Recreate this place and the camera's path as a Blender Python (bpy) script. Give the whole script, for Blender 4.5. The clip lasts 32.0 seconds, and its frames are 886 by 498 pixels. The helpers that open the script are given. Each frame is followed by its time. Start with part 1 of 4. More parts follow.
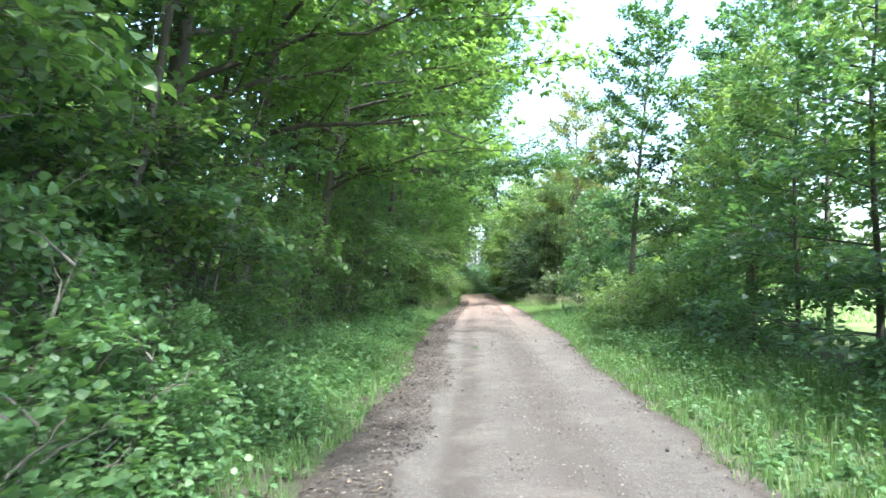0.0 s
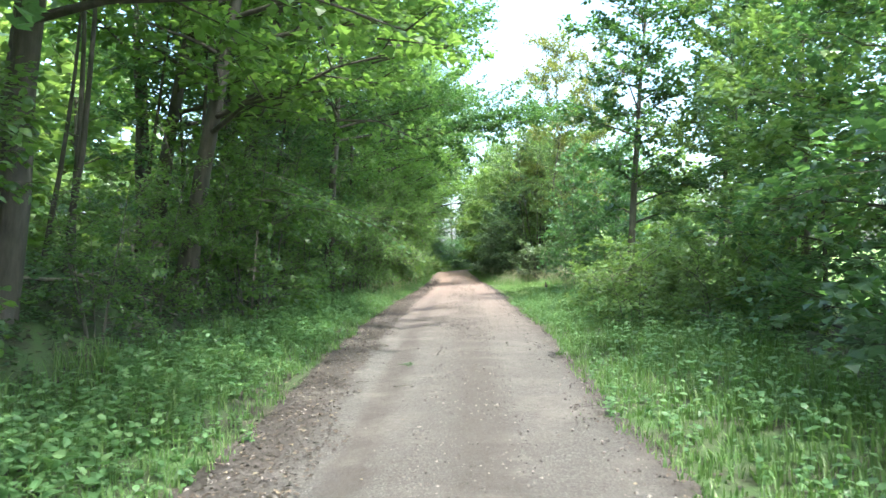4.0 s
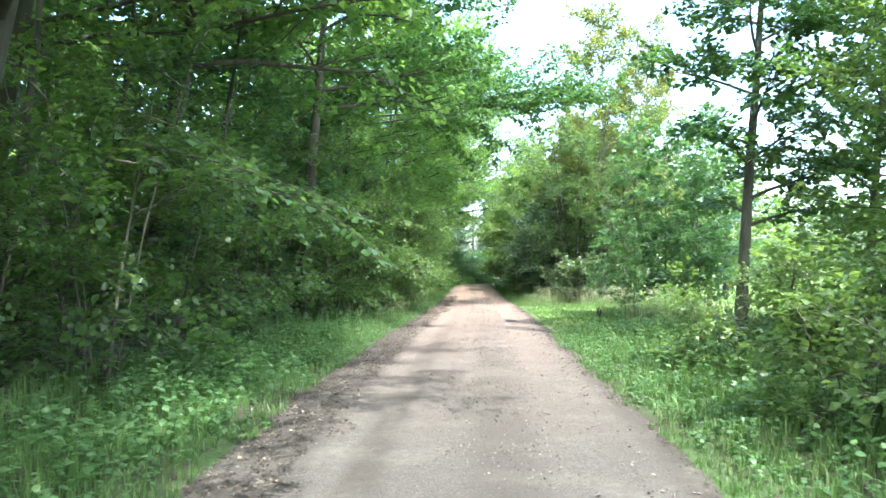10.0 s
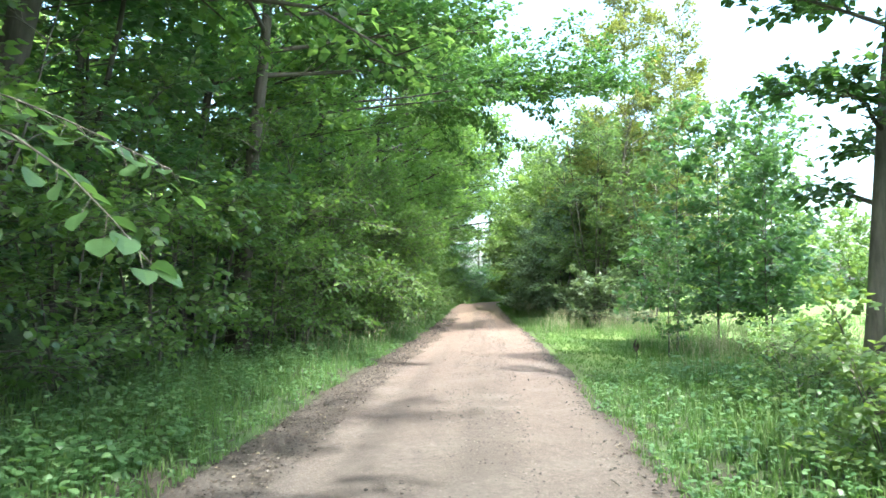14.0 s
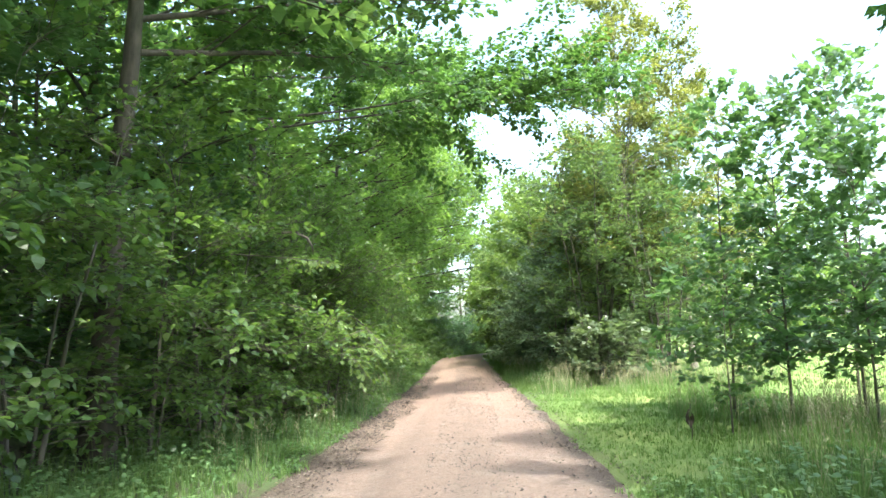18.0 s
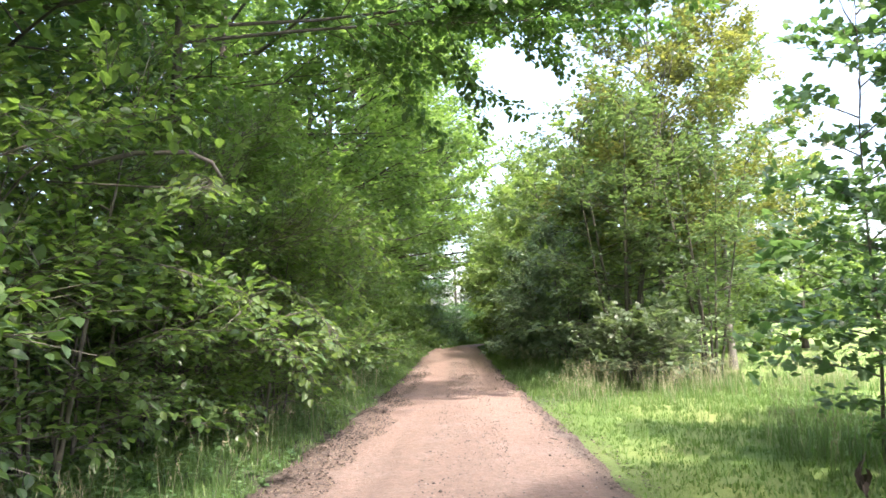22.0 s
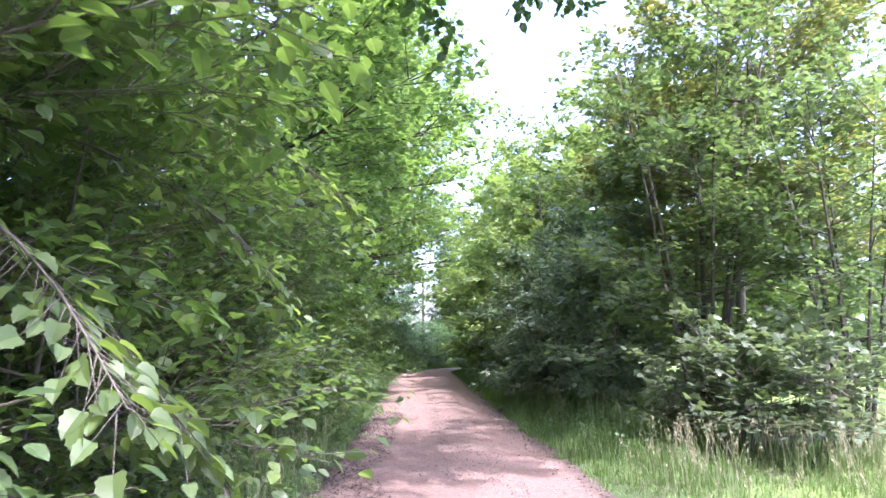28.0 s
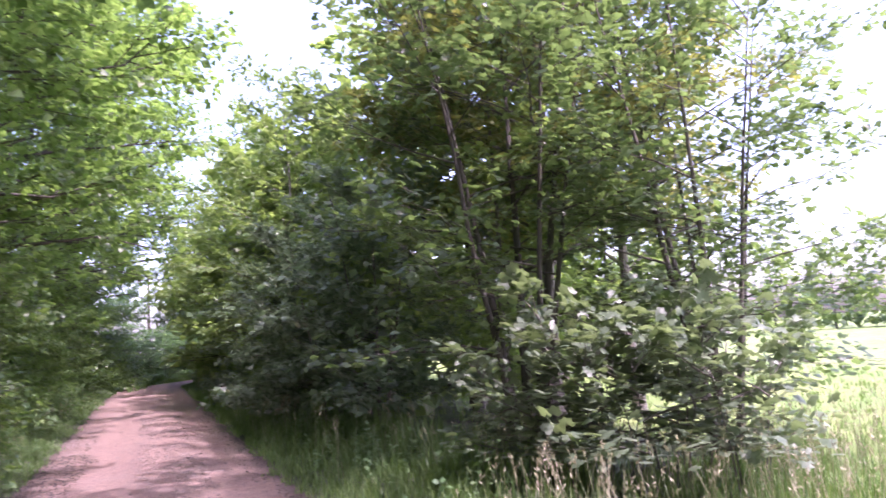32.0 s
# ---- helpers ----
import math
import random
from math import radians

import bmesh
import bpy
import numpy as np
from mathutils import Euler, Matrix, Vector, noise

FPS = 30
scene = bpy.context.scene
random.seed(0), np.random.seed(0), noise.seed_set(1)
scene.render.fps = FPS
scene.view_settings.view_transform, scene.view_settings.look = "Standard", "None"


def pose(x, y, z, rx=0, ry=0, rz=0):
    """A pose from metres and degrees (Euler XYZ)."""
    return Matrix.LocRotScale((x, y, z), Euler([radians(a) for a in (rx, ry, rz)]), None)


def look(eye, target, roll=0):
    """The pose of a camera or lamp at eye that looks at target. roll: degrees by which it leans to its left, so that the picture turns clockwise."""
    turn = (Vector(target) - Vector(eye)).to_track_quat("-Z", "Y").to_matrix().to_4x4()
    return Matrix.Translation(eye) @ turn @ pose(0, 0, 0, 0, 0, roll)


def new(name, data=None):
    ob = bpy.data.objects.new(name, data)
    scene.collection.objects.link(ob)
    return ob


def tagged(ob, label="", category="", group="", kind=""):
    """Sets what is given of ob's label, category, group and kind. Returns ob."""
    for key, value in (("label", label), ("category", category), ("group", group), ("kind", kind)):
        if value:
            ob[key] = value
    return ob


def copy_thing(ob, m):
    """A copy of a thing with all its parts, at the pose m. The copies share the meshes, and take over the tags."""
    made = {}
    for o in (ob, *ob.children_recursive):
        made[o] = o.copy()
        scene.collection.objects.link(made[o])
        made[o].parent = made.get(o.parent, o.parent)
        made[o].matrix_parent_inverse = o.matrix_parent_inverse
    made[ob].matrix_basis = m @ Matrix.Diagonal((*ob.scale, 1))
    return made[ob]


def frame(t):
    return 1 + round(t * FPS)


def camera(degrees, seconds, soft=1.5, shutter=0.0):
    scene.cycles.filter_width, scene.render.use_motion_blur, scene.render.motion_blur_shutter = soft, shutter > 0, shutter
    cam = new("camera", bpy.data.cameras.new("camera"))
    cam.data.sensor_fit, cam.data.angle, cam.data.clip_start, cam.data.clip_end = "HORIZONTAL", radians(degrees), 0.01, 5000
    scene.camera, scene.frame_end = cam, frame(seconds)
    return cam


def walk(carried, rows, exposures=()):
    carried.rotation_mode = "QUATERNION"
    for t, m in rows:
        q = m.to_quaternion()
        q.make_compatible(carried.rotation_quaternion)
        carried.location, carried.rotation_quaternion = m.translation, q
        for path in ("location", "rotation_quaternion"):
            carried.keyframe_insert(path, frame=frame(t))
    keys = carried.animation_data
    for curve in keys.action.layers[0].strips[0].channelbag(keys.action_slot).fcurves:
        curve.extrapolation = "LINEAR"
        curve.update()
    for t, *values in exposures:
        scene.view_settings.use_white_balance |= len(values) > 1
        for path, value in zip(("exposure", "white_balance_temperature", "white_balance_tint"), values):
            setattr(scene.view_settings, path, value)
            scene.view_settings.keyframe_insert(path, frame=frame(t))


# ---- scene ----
cam = camera(61.7, 32.0, soft=1.5, shutter=0.3)
METRES, EYE, TILT, LEAN, TURN = 40.0, 1.5, 2.5, 0.0, 0.0
ROWS = [
    (0.0, 0.0, 0.0, 0.0, 0.0, 0.0, 0.0),
    (0.5, 0.0039, 0.0193, -0.0007, 0.16, 0.13, 0.1),
    (1.0, 0.0063, 0.0388, -0.002, -0.27, 0.01, 0.3),
    (1.5, 0.01, 0.0576, -0.0032, -0.78, -0.25, 0.45),
    (2.0, 0.013, 0.0775, -0.0045, -0.98, -1.0, 0.62),
    (2.5, 0.0163, 0.0978, -0.0061, -1.68, -2.48, 0.81),
    (3.0, 0.0205, 0.1151, -0.0064, -1.2, -2.04, 1.14),
    (3.5, 0.0231, 0.1351, -0.0067, -1.45, -1.94, 1.41),
    (5.5, 0.0252, 0.1931, -0.0079, -1.34, -1.37, 1.62),
    (6.0, 0.0258, 0.2083, -0.0089, -1.79, -1.7, 1.16),
    (6.5, 0.026, 0.2233, -0.0094, -0.69, -2.02, 0.7),
    (7.0, 0.0254, 0.2396, -0.0101, -0.1, -2.69, 0.31),
    (7.5, 0.0264, 0.2555, -0.0099, 1.14, -2.22, 0.24),
    (8.0, 0.0272, 0.272, -0.0107, 0.32, -1.87, 0.03),
    (8.5, 0.0289, 0.2883, -0.0109, 0.28, -1.36, 0.19),
    (9.0, 0.0292, 0.305, -0.0119, 0.05, -1.21, 0.12),
    (9.5, 0.032, 0.3207, -0.0128, 0.07, -1.06, 0.22),
    (10.0, 0.0322, 0.3369, -0.0136, 0.25, -0.94, 0.27),
    (10.5, 0.0333, 0.3535, -0.0145, 0.35, -1.13, 0.2),
    (11.0, 0.0337, 0.3693, -0.0152, 0.96, -1.3, -0.14),
    (11.5, 0.0351, 0.386, -0.0157, 1.07, -0.96, -0.78),
    (12.0, 0.038, 0.401, -0.0159, 1.47, -0.29, -1.09),
    (12.5, 0.0386, 0.417, -0.0162, 1.49, 0.22, -1.32),
    (13.0, 0.0412, 0.4321, -0.0167, 1.55, 0.42, -1.02),
    (13.5, 0.0415, 0.4477, -0.0175, 0.86, 0.51, -0.56),
    (14.0, 0.0432, 0.4622, -0.0182, 0.85, 0.36, 0.02),
    (14.5, 0.0428, 0.4773, -0.0192, 0.61, 0.32, 0.28),
    (16.5, 0.0466, 0.5361, -0.0213, 1.13, 1.22, 0.66),
    (17.0, 0.0473, 0.551, -0.0215, 0.9, 2.17, 1.31),
    (17.5, 0.0485, 0.5659, -0.0214, 0.85, 3.14, 2.28),
    (18.0, 0.0491, 0.5808, -0.0216, -0.5, 4.31, 2.63),
    (18.5, 0.0504, 0.5952, -0.0225, -0.49, 3.8, 2.43),
    (19.0, 0.0494, 0.6097, -0.0235, -0.25, 3.87, 2.12),
    (19.5, 0.0493, 0.6244, -0.0241, -0.38, 4.19, 2.07),
    (20.0, 0.0486, 0.6388, -0.0247, -0.62, 4.45, 2.02),
    (20.5, 0.049, 0.6537, -0.0258, -1.21, 4.38, 1.87),
    (21.0, 0.0509, 0.6687, -0.0259, -1.5, 4.13, 1.77),
    (21.5, 0.0511, 0.6843, -0.0263, -1.46, 3.72, 1.64),
    (22.0, 0.0523, 0.6988, -0.0267, -0.9, 3.43, 1.65),
    (22.5, 0.0517, 0.7146, -0.0278, -0.02, 3.22, 1.43),
    (23.0, 0.0525, 0.7299, -0.028, 0.74, 3.1, 1.19),
    (23.5, 0.0507, 0.7457, -0.0286, 1.51, 2.99, 0.98),
    (24.0, 0.05, 0.7609, -0.0295, 1.97, 2.98, 1.09),
    (24.5, 0.048, 0.7761, -0.0294, 2.17, 3.13, 1.16),
    (25.0, 0.0473, 0.7915, -0.0295, 1.3, 3.68, 1.34),
    (25.5, 0.0472, 0.8052, -0.0292, 0.3, 4.16, 1.51),
    (26.0, 0.0452, 0.8209, -0.0295, -1.31, 4.6, 1.68),
    (26.5, 0.0457, 0.8357, -0.0308, -2.68, 4.37, 1.74),
    (28.5, 0.0412, 0.8929, -0.0332, -3.91, 5.37, 0.29),
    (29.0, 0.041, 0.907, -0.0332, 1.69, 5.76, 0.42),
    (29.5, 0.0415, 0.9226, -0.0336, 3.03, 5.44, 0.72),
    (30.0, 0.045, 0.9365, -0.034, -0.21, 5.61, 1.1),
    (30.5, 0.048, 0.952, -0.0349, -5.58, 5.68, 1.49),
    (31.0, 0.0524, 0.966, -0.0362, -10.81, 5.8, 2.12),
    (31.5, 0.0545, 0.9798, -0.0369, -16.82, 5.8, 2.65),
    (32.0, 0.0588, 0.9921, -0.0385, -23.53, 4.62, 2.68),
]
walk(cam, [(t, pose(0, 0, EYE, TILT, LEAN, TURN) @ pose(METRES * x, METRES * y, METRES * z, 90 + pitch, roll, yaw)) for t, x, y, z, yaw, pitch, roll in ROWS],
     exposures=[(0.0, 2.9, 5800, 5), (3.0, 2.8, 6000, 2), (8.0, 3.1, 5850, 2), (14.0, 2.95, 6000, 0), (17.0, 2.92, 6250, 2), (20.0, 2.82, 6700, 11), (23.0, 2.75, 6600, 20), (26.0, 3.0, 5500, 22), (29.0, 3.15, 5750, 42), (30.0, 3.38, 5450, 44), (31.0, 3.12, 5700, 54), (32.0, 2.7, 5900, 58)])

# ---- world, sun, exposure ----
SUN_EL, SUN_AZ = radians(56), radians(153)     # azimuth from ahead (+y) towards the meadow (+x)
world = bpy.data.worlds.new("sky")
scene.world = world
world.use_nodes = True
wn = world.node_tree
sky = wn.nodes.new("ShaderNodeTexSky")
sky.sky_type = "NISHITA"
sky.sun_disc = False
sky.sun_elevation, sky.sun_rotation = SUN_EL, SUN_AZ
sky.air_density, sky.dust_density, sky.ozone_density = 1.0, 4.0, 1.0
wn.nodes["Background"].inputs["Strength"].default_value = 0.136
wn.links.new(sky.outputs[0], wn.nodes["Background"].inputs["Color"])
sun = new("sun", bpy.data.lights.new("sun", "SUN"))
sun.data.energy, sun.data.angle, sun.data.color = 1.65, radians(1.1), (1.0, 0.94, 0.84)
way = Vector((math.sin(SUN_AZ) * math.cos(SUN_EL), math.cos(SUN_AZ) * math.cos(SUN_EL), math.sin(SUN_EL)))
sun.matrix_world = look(way * 80, (0, 0, 0))
scene.view_settings.exposure = 2.2


# ---- materials ----
def material(name):
    m = bpy.data.materials.new(name)
    m.use_nodes = True
    t = m.node_tree
    return m, t, t.nodes["Principled BSDF"]


def ramp(t, source, stops):
    r = t.nodes.new("ShaderNodeValToRGB")
    e = r.color_ramp.elements
    while len(e) < len(stops):
        e.new(0.5)
    for el, (p, c) in zip(e, stops):
        el.position, el.color = p, (*c, 1)
    t.links.new(source, r.inputs[0])
    return r.outputs[0]


def noise_tex(t, scale, detail=4.0, rough=0.6, stretch=None):
    n = t.nodes.new("ShaderNodeTexNoise")
    n.inputs["Scale"].default_value, n.inputs["Detail"].default_value, n.inputs["Roughness"].default_value = scale, detail, rough
    c = t.nodes.new("ShaderNodeTexCoord")
    if stretch:
        mp = t.nodes.new("ShaderNodeMapping")
        mp.inputs["Scale"].default_value = stretch
        t.links.new(c.outputs["Object"], mp.inputs[0])
        t.links.new(mp.outputs[0], n.inputs["Vector"])
    else:
        t.links.new(c.outputs["Object"], n.inputs["Vector"])
    return n.outputs["Fac"]


def mixed(t, fac, a, b, blend="MIX"):
    m = t.nodes.new("ShaderNodeMix")
    m.data_type, m.blend_type = "RGBA", blend
    for socket, v in ((m.inputs[0], fac), (m.inputs[6], a), (m.inputs[7], b)):
        if isinstance(v, (int, float)):
            socket.default_value = v
        elif isinstance(v, tuple):
            socket.default_value = (*v, 1)
        else:
            t.links.new(v, socket)
    return m.outputs[2]


def bumped(t, bsdf, height, strength, distance):
    b = t.nodes.new("ShaderNodeBump")
    b.inputs["Strength"].default_value, b.inputs["Distance"].default_value = strength, distance
    t.links.new(height, b.inputs["Height"])
    t.links.new(b.outputs[0], bsdf.inputs["Normal"])


def leaf_material(name, stops, through_colour, share=0.44, gloss=0.36):
    """Leaves: a colour for each leaf, light passing through the blade."""
    m, t, p = material(name)
    g = t.nodes.new("ShaderNodeNewGeometry")
    col = ramp(t, g.outputs["Random Per Island"], stops)
    info = t.nodes.new("ShaderNodeObjectInfo")
    hue = t.nodes.new("ShaderNodeHueSaturation")
    mr = t.nodes.new("ShaderNodeMapRange")
    mr.inputs["To Min"].default_value, mr.inputs["To Max"].default_value = 0.8, 1.2
    t.links.new(info.outputs["Random"], mr.inputs[0])
    t.links.new(mr.outputs[0], hue.inputs["Value"])
    hue.inputs["Saturation"].default_value = 0.86
    blotch = noise_tex(t, 35, 3, 0.6)
    t.links.new(mixed(t, ramp(t, blotch, [(0.4, (0, 0, 0)), (0.7, (0.45, 0.45, 0.45))]), col, tuple(0.55 * v for v in stops[0][1])), hue.inputs["Color"])
    t.links.new(hue.outputs[0], p.inputs["Base Color"])
    p.inputs["Roughness"].default_value = gloss
    p.inputs["Specular IOR Level"].default_value = 0.55
    tr = t.nodes.new("ShaderNodeBsdfTranslucent")
    t.links.new(mixed(t, 0.6, hue.outputs[0], through_colour), tr.inputs["Color"])
    mx = t.nodes.new("ShaderNodeMixShader")
    mx.inputs[0].default_value = share
    t.links.new(p.outputs[0], mx.inputs[1])
    t.links.new(tr.outputs[0], mx.inputs[2])
    t.links.new(mx.outputs[0], t.nodes["Material Output"].inputs["Surface"])
    return m


LEAF_BEECH = leaf_material("beech_leaf", [(0, (0.04, 0.087, 0.037)), (0.7, (0.068, 0.142, 0.048)), (1, (0.14, 0.24, 0.06))], (0.34, 0.57, 0.08), 0.55)
LEAF_HAZEL = leaf_material("hazel_leaf", [(0, (0.044, 0.096, 0.04)), (0.75, (0.078, 0.157, 0.052)), (1, (0.17, 0.27, 0.065))], (0.32, 0.56, 0.06), 0.47)
# brighter hazel leaf for the near sprays, with glow and sheen in the colour
LEAF_SHEEN = leaf_material("lit_hazel_leaf", [(0, (0.07, 0.135, 0.05)), (0.7, (0.11, 0.2, 0.065)), (1, (0.2, 0.3, 0.07))], (0.42, 0.62, 0.06), 0.52, 0.5)
LEAF_DARK = leaf_material("dark_leaf", [(0, (0.038, 0.085, 0.048)), (0.7, (0.064, 0.138, 0.062)), (1, (0.11, 0.205, 0.07))], (0.22, 0.44, 0.08), 0.45)
# lighter copy of the hazel leaf: sunlight and haze put into its colour
LEAF_LIGHT = leaf_material("sunlit_leaf", [(0, (0.075, 0.145, 0.045)), (0.7, (0.12, 0.21, 0.06)), (1, (0.2, 0.29, 0.075))], (0.36, 0.54, 0.08), 0.46)
LEAF_MAPLE = leaf_material("maple_leaf", [(0, (0.038, 0.07, 0.043)), (0.75, (0.062, 0.11, 0.058)), (1, (0.115, 0.175, 0.08))], (0.28, 0.46, 0.09), 0.45)
# paler than the maple leaf: reflected sky light put into the colour
LEAF_PALE = leaf_material("skylit_maple_leaf", [(0, (0.07, 0.115, 0.065)), (0.7, (0.11, 0.16, 0.09)), (1, (0.17, 0.23, 0.135))], (0.3, 0.44, 0.12), 0.34, 0.42)
LEAF_BIRCH = leaf_material("birch_leaf", [(0, (0.085, 0.14, 0.035)), (0.7, (0.15, 0.20, 0.05)), (1, (0.27, 0.27, 0.07))], (0.44, 0.48, 0.08))
LEAF_OAK = leaf_material("oak_leaf", [(0, (0.03, 0.075, 0.028)), (0.7, (0.05, 0.115, 0.036)), (1, (0.085, 0.165, 0.045))], (0.18, 0.38, 0.05), 0.45)
LEAF_HERB = leaf_material("herb_leaf", [(0, (0.055, 0.135, 0.042)), (0.7, (0.085, 0.185, 0.062)), (1, (0.16, 0.28, 0.10))], (0.26, 0.48, 0.08), 0.42, 0.42)
LEAF_WILLOW = leaf_material("willow_leaf", [(0, (0.08, 0.14, 0.075)), (0.7, (0.13, 0.20, 0.11)), (1, (0.2, 0.28, 0.16))], (0.28, 0.44, 0.16), 0.38)
GRASS = leaf_material("grass_blade", [(0, (0.055, 0.12, 0.03)), (0.75, (0.095, 0.19, 0.042)), (1, (0.20, 0.27, 0.09))], (0.25, 0.44, 0.06), 0.42, 0.5)
TURF = leaf_material("meadow_blade", [(0, (0.075, 0.155, 0.03)), (0.75, (0.12, 0.225, 0.045)), (1, (0.24, 0.29, 0.10))], (0.26, 0.46, 0.06), 0.42, 0.55)
STRAW = leaf_material("dry_grass", [(0, (0.19, 0.22, 0.10)), (0.6, (0.32, 0.31, 0.17)), (1, (0.46, 0.42, 0.27))], (0.45, 0.40, 0.2), 0.3, 0.6)
LITTER = leaf_material("dead_leaf", [(0, (0.02, 0.015, 0.012)), (0.6, (0.055, 0.038, 0.028)), (0.92, (0.13, 0.092, 0.062)), (1, (0.30, 0.24, 0.15))], (0.12, 0.08, 0.04), 0.06, 0.75)


def bark_material(name, dark, light, scale=9.0):
    m, t, p = material(name)
    n = noise_tex(t, scale, 6, 0.65, (1, 1, 0.25))
    big = noise_tex(t, 1.3, 3)
    c = mixed(t, big, ramp(t, n, [(0.3, dark), (0.7, light)]), (0.06, 0.075, 0.045))
    t.links.new(mixed(t, 0.4, ramp(t, n, [(0.3, dark), (0.7, light)]), c), p.inputs["Base Color"])
    p.inputs["Roughness"].default_value = 0.9
    bumped(t, p, n, 0.7, 0.02)
    return m


BARK = bark_material("dark_bark", (0.028, 0.024, 0.02), (0.11, 0.095, 0.08))
BARK_GREY = bark_material("grey_bark", (0.06, 0.055, 0.048), (0.20, 0.18, 0.155))
BARK_PALE = bark_material("pale_dead_wood", (0.22, 0.19, 0.15), (0.48, 0.43, 0.36), 14)


def attribute(t, name):
    a = t.nodes.new("ShaderNodeAttribute")
    a.attribute_name = name
    return a.outputs["Fac"]


def ground_material():
    """Leafy soil in the wood, turf where the attribute "open" is 1."""
    m, t, p = material("soil_and_turf")
    fine, big = noise_tex(t, 24, 8, 0.7), noise_tex(t, 0.8, 4)
    soil = ramp(t, fine, [(0.3, (0.016, 0.013, 0.01)), (0.55, (0.05, 0.039, 0.028)), (0.75, (0.12, 0.095, 0.065))])
    green = ramp(t, fine, [(0.25, (0.03, 0.06, 0.018)), (0.75, (0.085, 0.15, 0.04))])
    wood = mixed(t, ramp(t, big, [(0.35, (0, 0, 0)), (0.6, (1, 1, 1))]), soil, green)
    patch = noise_tex(t, 0.35, 5)
    turf = ramp(t, fine, [(0.2, (0.07, 0.135, 0.028)), (0.6, (0.125, 0.215, 0.045)), (0.85, (0.24, 0.29, 0.10))])
    turf = mixed(t, ramp(t, patch, [(0.4, (0, 0, 0)), (0.75, (0.6, 0.6, 0.6))]), turf, (0.28, 0.28, 0.11))
    t.links.new(mixed(t, attribute(t, "open"), wood, turf), p.inputs["Base Color"])
    p.inputs["Roughness"].default_value = 0.95
    bumped(t, p, fine, 0.8, 0.03)
    return m


def road_material():
    """Trodden grit: grey near the start, redder towards the bend, coarser along the middle."""
    m, t, p = material("road_grit")
    c = t.nodes.new("ShaderNodeTexCoord")
    s = t.nodes.new("ShaderNodeSeparateXYZ")
    t.links.new(c.outputs["Object"], s.inputs[0])
    grit, grain = noise_tex(t, 60, 6, 0.75), noise_tex(t, 230, 3, 0.7)
    blot, streak = noise_tex(t, 1.1, 5, 0.6), noise_tex(t, 3.0, 5, 0.65, (1.6, 0.22, 1))
    grey = ramp(t, grit, [(0.3, (0.028, 0.025, 0.023)), (0.45, (0.088, 0.08, 0.074)), (0.56, (0.15, 0.138, 0.13)), (0.68, (0.36, 0.335, 0.315))])
    red = ramp(t, grit, [(0.3, (0.12, 0.07, 0.05)), (0.45, (0.265, 0.175, 0.138)), (0.56, (0.355, 0.245, 0.197)), (0.7, (0.52, 0.39, 0.325))])
    along = t.nodes.new("ShaderNodeMapRange")
    along.inputs["From Min"].default_value, along.inputs["From Max"].default_value = 18, 44
    t.links.new(s.outputs["Y"], along.inputs[0])
    base = mixed(t, along.outputs[0], grey, red)
    # wheel tracks and the loose middle, by the distance across the lane
    lane = t.nodes.new("ShaderNodeMapRange")
    lane.inputs["From Min"].default_value, lane.inputs["From Max"].default_value = -2, 2
    warp = t.nodes.new("ShaderNodeMath")
    warp.operation = "MULTIPLY_ADD"
    t.links.new(blot, warp.inputs[0])
    warp.inputs[1].default_value = 0.35
    t.links.new(attribute(t, "across"), warp.inputs[2])
    t.links.new(warp.outputs[0], lane.inputs[0])
    g = lambda v: (v, v, v)
    wear = ramp(t, lane.outputs[0], [(0.0, g(0.95)), (0.24, g(0.85)), (0.30, g(0.05)), (0.34, g(0.05)), (0.37, g(0.72)), (0.41, g(0.65)), (0.45, g(0.1)), (0.55, g(0.2)), (0.60, g(0.62)), (0.68, g(0.58)), (0.73, g(0.1)), (0.90, g(0.15)), (0.95, g(0.85))])
    far = ramp(t, lane.outputs[0], [(0.0, g(0.95)), (0.1, g(0.8)), (0.2, g(0.3)), (0.36, g(0.12)), (0.5, g(0.3)), (0.64, g(0.12)), (0.9, g(0.2)), (0.95, g(0.85))])
    wear = mixed(t, along.outputs[0], wear, far)
    patchy = mixed(t, ramp(t, streak, [(0.3, (0.72, 0.72, 0.72)), (0.6, (1, 1, 1))]), (0, 0, 0), wear)
    base = mixed(t, patchy, base, (0.052, 0.041, 0.035))
    base = mixed(t, ramp(t, blot, [(0.5, (0, 0, 0)), (0.75, (0.35, 0.35, 0.35))]), base, (0.31, 0.27, 0.245))
    loose = noise_tex(t, 15, 5, 0.75)
    base = mixed(t, ramp(t, loose, [(0.44, (0, 0, 0)), (0.62, (0.5, 0.5, 0.5))]), base, (0.085, 0.07, 0.061))
    t.links.new(base, p.inputs["Base Color"])
    p.inputs["Roughness"].default_value = 0.93
    add = t.nodes.new("ShaderNodeMath")
    add.operation = "ADD"
    t.links.new(grit, add.inputs[0])
    t.links.new(grain, add.inputs[1])
    bumped(t, p, add.outputs[0], 0.8, 0.016)
    return m


def stone_material():
    m, t, p = material("pebble")
    g = t.nodes.new("ShaderNodeNewGeometry")
    t.links.new(ramp(t, g.outputs["Random Per Island"], [(0, (0.035, 0.031, 0.028)), (0.55, (0.10, 0.087, 0.078)), (1, (0.26, 0.225, 0.205))]), p.inputs["Base Color"])
    p.inputs["Roughness"].default_value = 0.85
    return m


GROUND, ROAD, PEBBLE = ground_material(), road_material(), stone_material()


